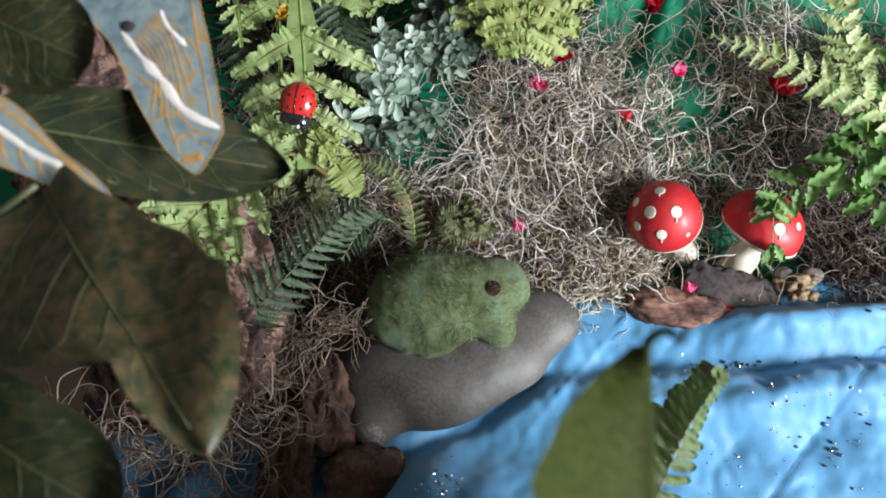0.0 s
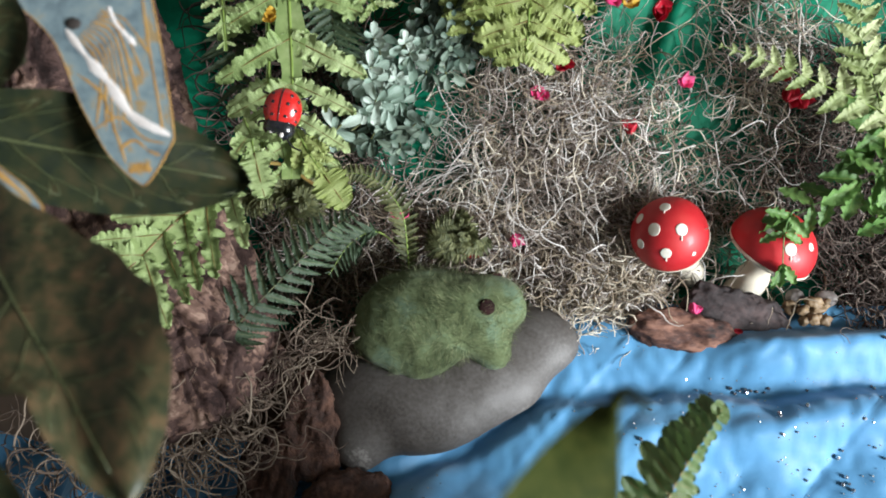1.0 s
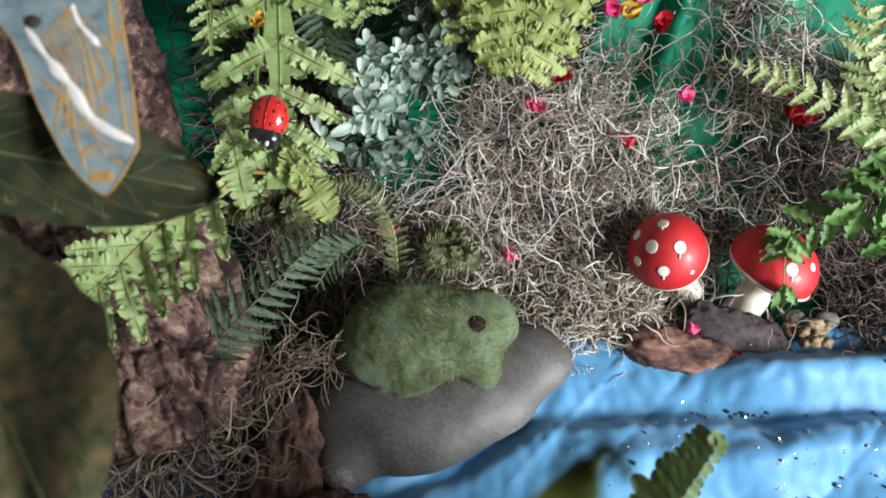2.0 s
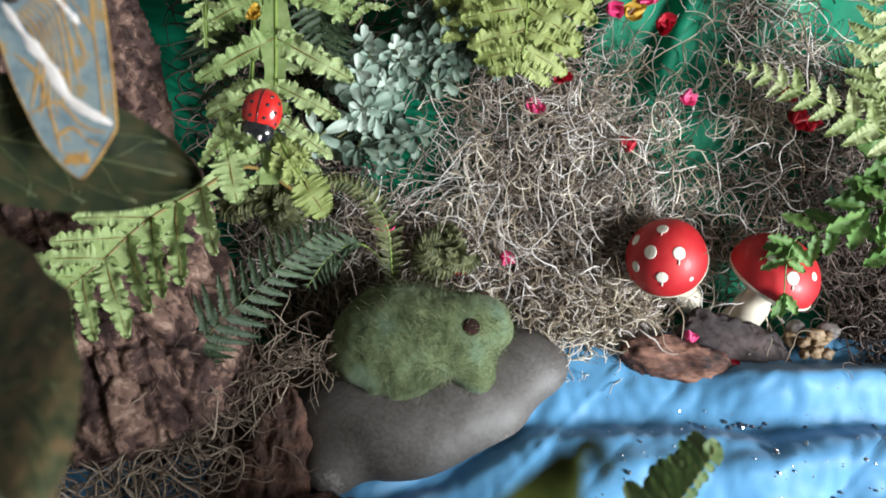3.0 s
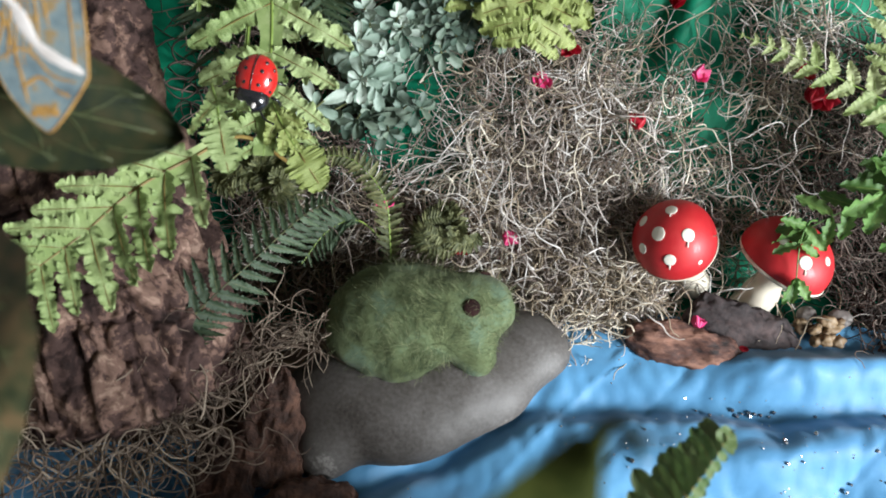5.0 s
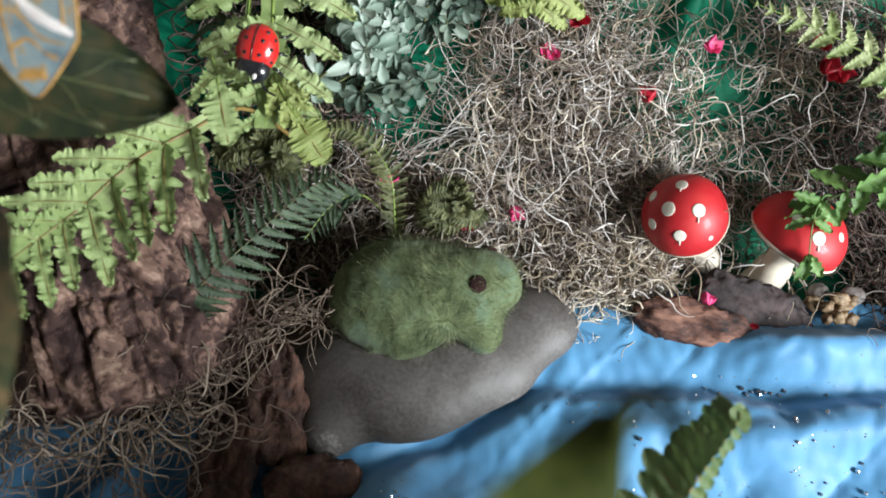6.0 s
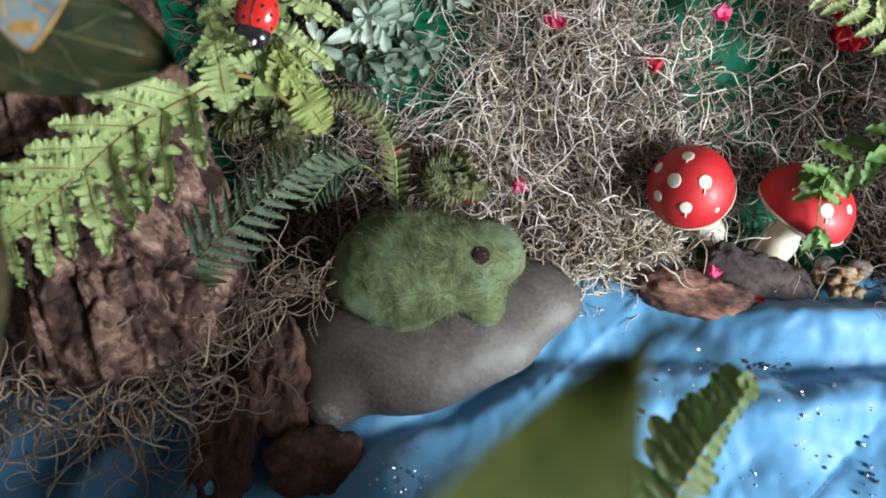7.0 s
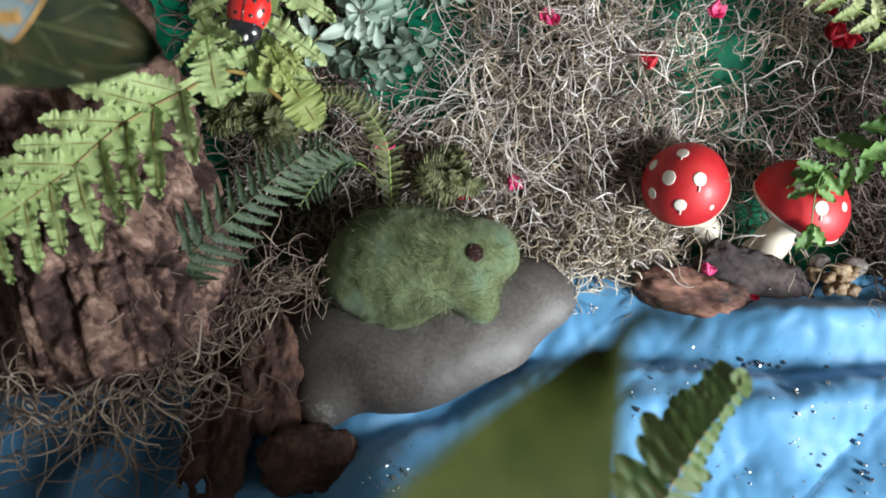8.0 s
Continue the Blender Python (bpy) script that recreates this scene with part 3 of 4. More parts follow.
def bank_np(p):
    t = p[:, 1] - 20.8
    rise = 1.02 * np.logaddexp(0, 1.2 * t) / 1.2
    return 13 - np.logaddexp(0, 0.8 * (13 - rise)) / 0.8


def hole(x, y, cx, cy, rx, ry, keep):
    return 1 - (1 - keep) * np.exp(-(((x - cx) / rx) ** 2 + ((y - cy) / ry) ** 2) ** 2)


def on_bank(r, count, heap=1.3):
    x, y = r.uniform(-5.5, 22, count * 3), r.uniform(18.6, 30.5, count * 3)
    keep = hole(x, y, 11.8, 25.3, 2.8, 2.7, 0.34) * hole(x, y, 9.2, 29.2, 4.6, 2.9, 0.0) * hole(x, y, -1.0, 24.9, 2.6, 1.6, 0.12)
    keep *= hole(x, y, 15.0, 20.6, 1.9, 1.5, 0.1) * hole(x, y, 11.3, 20.4, 1.9, 1.5, 0.15) * hole(x, y, -5, 27.5, 5.5, 3.5, 0.0) * hole(x, y, 14.2, 18.6, 3.5, 1.0, 0.05)
    keep *= 0.4 + 0.6 * np.clip(1.6 - abs(x - 7) / 6, 0, 1)
    keep *= 0.10 + 0.90 * (0.5 + 0.5 * np.sin(1.1 * x + 0.7 * y + 1.5 * np.sin(0.8 * y)) * np.sin(0.9 * y - 0.5 * x))
    # thin the paler strands here so that the shade-coloured ones show
    keep *= np.where(x > 15.8, 0.13, 1.0)
    pick = r.uniform(size=count * 3) < keep
    x, y = x[pick][:count], y[pick][:count]
    p = np.stack([x, y, np.zeros(len(x))], 1)
    p[:, 2] = bank_np(p) + r.uniform(-0.2, heap, len(x))
    return p, bank_np


def near_stone(r, count):
    a, s = r.uniform(0, math.tau, count), np.sqrt(r.uniform(0, 1, count))
    p = np.stack([7.3 + 2.9 * s * np.cos(a), 19.3 + 1.9 * s * np.sin(a), r.uniform(0, 1.7, count)], 1)
    return p, lambda q: bank_np(q) + 0.25


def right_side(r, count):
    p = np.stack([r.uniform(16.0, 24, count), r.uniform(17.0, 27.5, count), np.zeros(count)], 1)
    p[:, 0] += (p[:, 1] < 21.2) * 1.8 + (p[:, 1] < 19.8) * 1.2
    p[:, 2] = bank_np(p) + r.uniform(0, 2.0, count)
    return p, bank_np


def left_height(q):
    return np.clip(3.0 + 0.38 * (-5.0 - q[:, 0]) + 0.12 * (q[:, 1] - 10), 1.6, 6.2)


def left_side(r, count):
    a, s = r.uniform(0, math.tau, count), np.sqrt(r.uniform(0, 1, count))
    x, y = 2.2 * s * np.cos(a), 1.9 * s * np.sin(a)
    p = np.stack([-8.6 + x - 0.2 * y, 10.6 + y + 0.25 * x, np.zeros(count)], 1)
    p[:, 2] = left_height(p) + r.uniform(0, 1.0, count)
    return p, left_height


def left_corner(r, count):
    p = np.stack([r.normal(-12.0, 1.5, count), r.normal(8.9, 0.55, count), np.zeros(count)], 1)
    p[:, 2] = left_height(p) + r.uniform(0, 0.8, count)
    return p, left_height


def twig_band(r, count):
    s = r.uniform(0, 1, count)
    p = np.stack([-7.2 + 3.6 * s, 12.7 + 3.2 * s, 3.3 + 0.5 * s], 1) + r.normal(size=(count, 3)) * (0.35, 0.35, 0.3)
    return p, lambda q: np.full(len(q), 3.0)


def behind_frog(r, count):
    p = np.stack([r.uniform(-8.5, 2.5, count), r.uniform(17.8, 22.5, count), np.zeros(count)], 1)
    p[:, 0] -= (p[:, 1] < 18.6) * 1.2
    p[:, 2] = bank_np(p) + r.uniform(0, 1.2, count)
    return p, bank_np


# brown patches of the moss, which also stand in for shadow pockets
moss("moss", 1300, on_bank, MOSS_BROWN, "brown moss strands, also darkening the bank's shadow pockets", 4.0, 0.028, 20, 1.0, seed=21)
moss("moss", 3300, on_bank, MOSS, "tangled grey-brown dried Spanish moss over the bank", 4.8, 0.030, 26, 0.80, seed=11)
moss("moss", 1450, on_bank, MOSS_GOLD, "golden-brown dried moss strands on the bank", 4.8, 0.034, 26, 0.8, seed=12)
moss("moss", 900, near_stone, MOSS_GOLD, "thick pale moss tuft beside the stone", 3.0, 0.036, seed=13, curl=1.2)
moss("moss", 420, near_stone, MOSS, "grey moss tuft beside the stone", 3.0, 0.036, seed=14, curl=1.2)
# right-hand moss: the shadow among the plants is put into its colour
moss("moss", 2300, right_side, MOSS_SHADED, "brown curled moss, coloured dark for shade, beside the toadstools", 3.4, 0.034, seed=15)
moss("moss", 150, left_side, MOSS_BROWN, "long brown looping moss over log and bark", 6.0, 0.036, 26, 0.7, seed=16)
moss("moss", 80, left_corner, MOSS_BROWN, "pale moss tuft at the foot of the log", 4.0, 0.036, 20, 0.9, seed=17)
moss("moss", 150, twig_band, MOSS_BROWN, "pale twiggy moss beside the stone", 2.6, 0.03, 16, 0.7, seed=18)


def pale_strands(r, count):
    p = np.stack([-5.6 + r.normal(size=count) * 0.9, 19.3 + r.normal(size=count) * 0.7, 5.0 + r.uniform(0, 0.8, count)], 1)
    return p, lambda q: np.full(len(q), 4.6)


moss("moss", 26, pale_strands, MOSS, "a few pale dry strands by the curled ferns", 3.6, 0.024, 18, 0.7, seed=20)
# Made-up dark strands in place of the shade on the cloth here
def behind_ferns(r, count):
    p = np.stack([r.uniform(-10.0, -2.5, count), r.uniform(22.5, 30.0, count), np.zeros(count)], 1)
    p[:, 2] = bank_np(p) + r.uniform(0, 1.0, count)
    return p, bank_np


moss("moss", 700, behind_ferns, MOSS_SHADED, "made-up dark strands standing in for shade behind the ferns", 3.6, 0.05, 16, 0.7, seed=22)
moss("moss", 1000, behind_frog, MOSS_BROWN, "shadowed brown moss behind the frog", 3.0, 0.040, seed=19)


# ---- ferns ----
def pinna_mesh(name, slim, lobes, depth, ruffle, mats, seed, blunt=4.0, droop=0.18, long=44, rib=0.012, crisp=0.0):
    """One leaflet, a unit long: lobed, ruffled blade with a rib."""
    bm = bmesh.new()
    r = random.Random(seed)
    shift = r.uniform(0, 1)

    def blade(u, v):
        side = v * 2 - 1
        body = slim * min(1.0, 0.55 + u * 3.0) * max(0.0, 1 - u ** blunt) ** 0.6 * (1.1 - 0.25 * u)
        run = u * lobes + (shift if side > 0 else shift + 0.45) + crisp * 0.22 * math.sin(5.3 * u + seed + 2 * (side > 0))
        wave = run % 1.0
        odd = noise.cell((int(run) + 0.5, seed + 0.5, 3.5 if side > 0 else 8.5))
        lobe = math.sqrt(max(0.0, 1 - (2 * wave - 1) ** 2)) * (1 + crisp * 0.35 * (odd - 0.5)) + crisp * 0.07 * math.sin(wave * 19)
        reach = abs(side) ** 0.8
        y = math.copysign(body * (reach if reach < 0.3 else 0.3 + (reach - 0.3) * (1 - 2 * depth + 2 * depth * lobe)), side)
        x = u + 0.12 * abs(side) * body * (0.8 - u)
        z = ruffle * slim * reach ** 2 * (lobe - 0.6) * math.sin(2.1 * int(u * lobes + shift) + side * 1.3 + seed) + (0.12 if crisp else 0.30) * slim * reach - droop * u * u
        z += 0.06 * slim * math.sin(11 * u + 4 * side + seed) + crisp * 0.16 * slim * reach * math.sin(2.7 * run + 1.9 * seed)
        return Vector((x, y, z))

    grid(bm, long, 9, blade)
    pts = [Vector((u, 0, 0.006 - droop * u * u)) for u in (0, 0.2, 0.4, 0.6, 0.8, 0.94)]
    add_tube(bm, pts, [rib * (1 - 0.12 * i) for i in range(6)], 4, 1)
    mesh = bpy.data.meshes.new(name)
    bm.to_mesh(mesh)
    bm.free()
    for m in mats:
        mesh.materials.append(m)
    mesh.polygons.foreach_set("use_smooth", [True] * len(mesh.polygons))
    return mesh


def frond(points, count, length, meshes, stalk, label, width=0.10, angle=58, normal=TOWARD, seed=1, start=0.12, shape=0.6, name="fern_frond",
          category="fern", group="", jitter=8, leaf="leaflet", sides=(1, -1), uneven=1.0, web=None, end=0.0, far_angle=None):
    """A frond: a stalk through the points (cm), with leaflets down both sides. length: of the longest leaflet, cm."""
    r = random.Random(seed)
    pts = curve([cm(*p) for p in points], 40)
    root = thing(name, pts[0], label, category, group)
    bm = bmesh.new()
    add_tube(bm, pts, [width * 0.01 * (1 - 0.75 * i / 39) for i in range(40)], 6)
    part("stalk", bm, stalk, root)
    if web:
        bm = bmesh.new()

        def strip(u, v):
            s = start * 0.8 + (1 - start * 0.8) * u
            k = min(int(s * 39), 38)
            across = normal.cross(pts[k + 1] - pts[k]).normalized()
            p = pts[k].lerp(pts[k + 1], s * 39 - k) + normal * (0.0002 if web[0] > 0.7 else -width * 0.004)
            return p + (2 * v - 1) * across * web[0] * 0.01 * (1 - 0.6 * u) * min(1.0, 0.12 + 3.0 * u) * (1 + 0.2 * math.sin(40 * u)) + normal * abs(2 * v - 1) * 0.0005

        grid(bm, 60, 5, strip)
        part("stalk_blade", bm, web[1], root, "narrow green blade along the stalk")
    if end:
        ob = new(leaf, meshes[0])
        ob.parent = root
        ob.matrix_basis = Matrix.LocRotScale(pts[-2] - pts[0], axes(pts[-1] - pts[-3], normal).to_quaternion(), Vector((end, end * 2.2, end)) * 0.01)
    for i in range(count):
        s = start + (1 - start) * (i + 0.5) / count
        k = min(int(s * 39), 38)
        p = pts[k].lerp(pts[k + 1], s * 39 - k)
        d = (pts[k + 1] - pts[k]).normalized()
        u = (s - start) / (1 - start)
        size = length * (max(0.12, (1 - u) ** shape) * (0.72 + 0.28 * min(1, u * 5))) * r.uniform(0.88, 1.1)
        for side in sides:
            turn = Matrix.Rotation(radians(side * ((angle if side > 0 or far_angle is None else far_angle) + r.uniform(-jitter, jitter))), 3, normal)
            n = (normal + 0.28 * Vector((r.uniform(-1, 1), r.uniform(-1, 1), r.uniform(-1, 1)))).normalized()
            ob = new(leaf, meshes[(i + (side > 0)) % len(meshes)])
            ob.parent = root
            ob.matrix_basis = Matrix.LocRotScale(p - pts[0], axes(turn @ d, n).to_quaternion(), Vector((size, size, size)) * (0.01 if side > 0 else 0.01 * uneven))
    return root


LIGHT = [pinna_mesh("leaflet", 0.165, 6.4 + 0.5 * k, 0.36, 1.0, [FERN_LIGHT, FERN_RIB], k, 9.0, long=84, rib=0.009, crisp=1.0) for k in range(4)]
YELLOW = [pinna_mesh("leaflet", 0.25, 5.0 + 0.4 * k, 0.28, 1.0, [FERN_YELLOW, FERN_RIB], k + 4, 5.0, long=72, rib=0.009, crisp=1.0) for k in range(4)]
DARK = [pinna_mesh("leaflet", 0.125, 9, 0.36, 0.5, [FERN_DARK, FERN_OLIVE], k, 1.6, 0.12, 42, 0.006) for k in range(3)]
OLIVE = [pinna_mesh("leaflet", 0.20, 3, 0.30, 0.5, [FERN_OLIVE, FERN_DARK], k, 2.5, 0.3, 16, 0.02) for k in range(3)]
PALE = [pinna_mesh("leaflet", 0.27, 5, 0.22, 0.6, [FERN_PALE, FERN_STALK], k, 1.8) for k in range(3)]
FRONT = [pinna_mesh("leaflet", 0.22, 2, 0.04, 0.3, [FERN_FRONT, FERN_RIB], k, 7.0, 0.06, 18, 0.012) for k in range(3)]
WEB = (0.17, FERN_LIGHT)

frond([(-5.0, 21.0, 6.0), (-6.0, 19.2, 10.2), (-7.2, 17.4, 11.2), (-8.6, 16.0, 11.3), (-9.7, 14.3, 11.3), (-10.8, 12.9, 11.3), (-12.2, 11.5, 11.0)], 9, 3.1, LIGHT, FERN_RIB, "light green crinkled fern frond lying over the log", 0.085, 62, seed=2, start=0.29, shape=0.30, web=(0.80, FERN_LIGHT), jitter=7, uneven=0.85, far_angle=47)
frond([(-6.2, 30.5, 10.0), (-6.2, 28.6, 12.5), (-5.6, 22.5, 10.7), (-5.4, 18.9, 9.6)], 9, 4.0, LIGHT, FERN_STALK, "light green crinkled fern frond under the ladybird", 0.12, 64, seed=3, start=0.12, shape=0.35, web=(0.75, FERN_LIGHT))
frond([(-7.2, 30.5, 9.0), (-7.2, 28.0, 11.0), (-6.9, 24.0, 9.8), (-6.9, 20.6, 8.9)], 7, 3.0, LIGHT, FERN_STALK, "light green fern frond behind the ladybird", 0.09, 58, seed=23, start=0.15, shape=0.4, web=WEB)
frond([(-5.3, 23.5, 5.5), (-5.4, 21.2, 9.8), (-4.8, 19.8, 10.2), (-4.1, 18.9, 9.8)], 3, 1.5, YELLOW, FERN_STALK, "small drooping olive green fern tip", 0.06, 42, seed=4, start=0.45, web=(0.3, FERN_YELLOW), end=1.5)
frond([(-7.2, 22.0, 7.0), (-6.7, 19.6, 12.2), (-6.2, 18.4, 12.9), (-6.0, 17.7, 12.7)], 2, 1.7, LIGHT, FERN_STALK, "small light green fern tip pointing down", 0.06, 48, seed=5, start=0.55, web=(0.4, FERN_LIGHT), end=1.6)
frond([(3.6, 32, 11.5), (3.8, 29.2, 11.5), (3.7, 26.5, 10.6), (3.6, 25.0, 9.6)], 7, 3.4, YELLOW, FERN_STALK, "yellowish green crinkled fern frond over the moss", 0.11, 66, seed=6, start=0.12, shape=0.3, web=(0.5, FERN_YELLOW))
frond([(1.2, 32, 11.5), (1.4, 29.2, 11.3), (1.6, 27.6, 10.4), (1.4, 26.4, 9.9)], 5, 2.4, YELLOW, FERN_STALK, "yellowish green fern frond above the moss", 0.09, 60, seed=7, start=0.15, shape=0.3, web=(0.3, FERN_YELLOW))
frond([(-3.6, 31.5, 11.0), (-3.8, 29.9, 11.4), (-3.3, 28.2, 10.9), (-2.6, 26.9, 10.6)], 6, 2.6, LIGHT, FERN_STALK, "light green fern frond above the bush", 0.09, 60, seed=8, start=0.15, shape=0.4, web=WEB)
frond([(-9.0, 30, 9.0), (-8.7, 26.6, 12.0), (-8.2, 24.6, 12.6), (-7.9, 22.9, 12.2)], 6, 1.3, LIGHT, FERN_STALK, "light green fern frond beside the log", 0.07, 60, seed=9, start=0.15, shape=0.4, web=WEB)
# two dark fronds added to fill the shaded gap behind the light ferns
frond([(-8.5, 30, 7.0), (-8.6, 27, 9.5), (-8.4, 24.8, 9.6), (-8.1, 22.6, 8.8)], 12, 2.2, DARK, FERN_OLIVE, "added dark green fern frond filling the shaded gap beside the log", 0.05, 58, seed=24, start=0.15, shape=0.4)
frond([(-5.0, 30.5, 8.0), (-4.7, 28, 10.0), (-4.4, 26.2, 10.0), (-4.0, 24.6, 9.4)], 12, 2.2, DARK, FERN_OLIVE, "added dark green fern frond filling the shade behind the pale bush", 0.05, 58, seed=25, start=0.15, shape=0.4)
frond([(-8.6, 13.2, 4.6), (-7.7, 14.1, 6.2), (-5.8, 16.4, 6.7), (-4.4, 18.6, 6.4), (-3.4, 20.2, 5.4)], 22, 1.85, DARK, FERN_OLIVE, "dark green feathery fern frond beside the frog", 0.045, 62, normal=Vector((0.18, -0.56, 0.80)), seed=10, start=0.10, shape=0.45, jitter=3)
frond([(-1.9, 20.8, 1.6), (-2.6, 19.6, 4.8), (-3.6, 18.6, 5.4), (-4.4, 17.2, 5.2)], 11, 1.4, DARK, FERN_STALK, "short dark green fern frond", 0.04, 52, seed=11, start=0.3, shape=0.5, jitter=4)
frond([(-1.3, 19.0, 0.6), (-1.3, 19.4, 3.4), (-1.6, 20.6, 5.1), (-2.9, 21.7, 5.9), (-4.4, 21.9, 5.9)], 26, 0.75, OLIVE, FERN_STALK, "olive striped fern frond arching behind the frog", 0.05, 66, seed=12, start=0.08, shape=0.2, jitter=5)
for k in range(9):
    r = random.Random(40 + k)
    a, s = k * 0.9, r.uniform(0.8, 1.7)
    c = (-6.3 + r.uniform(-0.9, 1.3), 20.9 + r.uniform(-0.6, 0.6), 4.1)
    frond([(c[0], c[1] + 0.4, 0.5)] + [(c[0] + s * (1 - 0.13 * j) * math.cos(a + 0.8 * j), c[1] + 0.8 * s * (1 - 0.13 * j) * math.sin(a + 0.8 * j), c[2] + 0.9 + 0.25 * j) for j in range(5)],
          22, 0.55, OLIVE, FERN_OLIVE, "curled olive fern clump beside the log", 0.03, 66, seed=50 + k, start=0.25, shape=0.2, group="curled olive ferns")
for k in range(7):
    r = random.Random(70 + k)
    a, s = 1.2 + k * 0.9, r.uniform(0.7, 1.4)
    c = (0.6 + r.uniform(-0.6, 0.8), 20.5 + r.uniform(-0.3, 0.5), 2.2)
    frond([(c[0], c[1] + 0.3, 0.1)] + [(c[0] + s * (1 - 0.13 * j) * math.cos(a - 0.8 * j), c[1] + 0.8 * s * (1 - 0.13 * j) * math.sin(a - 0.8 * j), c[2] + 0.6 + 0.2 * j) for j in range(5)],
          20, 0.55, OLIVE, FERN_OLIVE, "curled olive fern behind the frog", 0.03, 66, seed=80 + k, start=0.25, shape=0.2, group="curled olive ferns")
frond([(21.5, 20.5, 2.0), (18.8, 21.6, 9.0), (14.4, 23.7, 10.4), (11.0, 24.8, 11.0)], 13, 1.6, PALE, FERN_STALK, "pale cream-green fern frond over the moss", 0.05, 58, seed=13, start=0.3, shape=0.7, jitter=6)
frond([(20.5, 22.0, 2.5), (18.0, 22.5, 9.0), (16.8, 25.0, 11.0), (17.0, 28.0, 12.5)], 9, 1.6, PALE, FERN_STALK, "pale yellow-green upright fern frond", 0.06, 50, seed=14, start=0.35, shape=0.4)
frond([(16, 31, 11.5), (15.6, 29.5, 12.0), (15.2, 28.2, 11.6), (14.6, 27.0, 10.8)], 5, 1.3, DARK, FERN_STALK, "dark green fern tip above the moss", 0.05, 55, seed=15, start=0.2)
frond([(3.2, -4.0, 0.3), (4.0, 1.0, 11.5), (5.6, 5.4, 15.6), (7.55, 8.13, 15.0)], 21, 1.35, FRONT, FERN_RIB, "dark green button fern frond arching over the cloth", 0.06, 76, seed=16, start=0.36, shape=0.20, jitter=6, uneven=0.62, end=0.6)
# unseen fronds, added below the view to throw shade on the front left
for k, (mid, tip) in enumerate((((2.6, -0.5, 8.5), (-0.5, 2.6, 9.5)), ((4.6, -1.0, 7.5), (3.4, 3.0, 9.0)), ((6.2, -0.5, 8.0), (7.4, 3.6, 8.5)), ((6.5, -3.0, 6.0), (10.0, 0.5, 8.0)),
                             ((4.8, 0.0, 4.5), (5.4, 3.2, 4.2)), ((2.2, -0.5, 5.0), (1.2, 3.2, 5.0)), ((4.2, -2.0, 10.5), (6.0, 1.6, 12.5)))):
    frond([(3.2 + 0.1 * k, -4.2, 0.3), mid, tip], 20, 1.9, FRONT, FERN_RIB, "unseen button fern frond added to shade the front left", 0.06, 62, seed=100 + k, start=0.3, shape=0.35, group="button fern fronds")


# ---- leafy plants ----
def leaf_mesh(name, half, mats, teeth=0, tip=0.6, cup=0.25, veins=0, droop=0.1, seed=0, nu=22, nv=9, lobed=0.0, neck=0.55, rib=0.009, edges=None):
    """A leaf, a unit long, with its rib and side veins."""
    bm = bmesh.new()

    def width(u, side):
        if edges:
            at, wide = edges[0 if side > 0 else 1]
            return float(np.interp(u, at, wide)) * (1 + 0.02 * math.sin(31 * u + side))
        w = half * (u ** neck) * max(0.0, 1 - u ** 2.2) ** tip * 1.5
        w *= 1 + lobed * math.exp(-((u - 0.28) / 0.13) ** 2)
        if teeth:
            w *= 1 - 0.5 * ((u * teeth + 0.3 * side) % 1.0)
        return w

    def height(u, s):
        return cup * half * abs(s) ** 1.4 - droop * u * u + 0.05 * half * math.sin(9 * u + 3 * s + seed) + 0.03 * math.sin(4 * u + seed)

    def blade(u, v):
        s = v * 2 - 1
        return Vector((u + 0.10 * lobed * abs(s), s * width(u, s), height(u, s)))

    grid(bm, nu, nv, blade)
    if veins:
        add_tube(bm, [Vector((u / 12, 0, height(u / 12, 0) + 0.004)) for u in range(12)], [rib * (1 - 0.06 * i) for i in range(12)], 5, 1)
        for k in range(veins):
            for s in (-1, 1):
                u0 = 0.06 + 0.78 * k / veins + 0.02 * s
                line = []
                for j in range(7):
                    v = j / 7.5
                    u = min(0.97, u0 + 0.20 * v - 0.05 * math.sin(5 * v + k) * v)
                    line.append(Vector((u + 0.10 * lobed * v, s * v * width(u, s), height(u, s * v) + 0.003)))
                add_tube(bm, line, [rib * 0.38 * (1 - 0.1 * i) for i in range(7)], 4, 1)
                for fork, way in (((0.42, 0.16), (0.6, -0.05)) if veins > 5 else ()):
                    twig = []
                    for j in range(5):
                        v = fork + (0.9 - fork) * j / 5
                        u = max(0.01, min(0.96, u0 + 0.20 * fork + (0.20 + way * 2) * (v - fork) + 0.012 * math.sin(9 * v + k)))
                        twig.append(Vector((u + 0.10 * lobed * v, s * v * width(u, s), height(u, s * v) + 0.003)))
                    add_tube(bm, twig, rib * 0.2, 4, 1)
    mesh = bpy.data.meshes.new(name)
    bm.to_mesh(mesh)
    bm.free()
    for m in mats:
        mesh.materials.append(m)
    mesh.polygons.foreach_set("use_smooth", [True] * len(mesh.polygons))
    return mesh


def put_leaf(root, mesh, at, forward, normal, size, name="leaf", wide=1.0, label=""):
    ob = new(name, mesh)
    ob.parent = root
    s = size * 0.01
    ob.matrix_basis = Matrix.LocRotScale(at - root.location, axes(forward, normal).to_quaternion(), Vector((s, s * wide, s)))
    return tagged(ob, label)


# grey-green bush
SPOON = [leaf_mesh("leaf", 0.25, [SUCCULENT], tip=0.4, cup=0.3, seed=k, nu=11, nv=5, neck=1.0, droop=0.2) for k in range(3)]
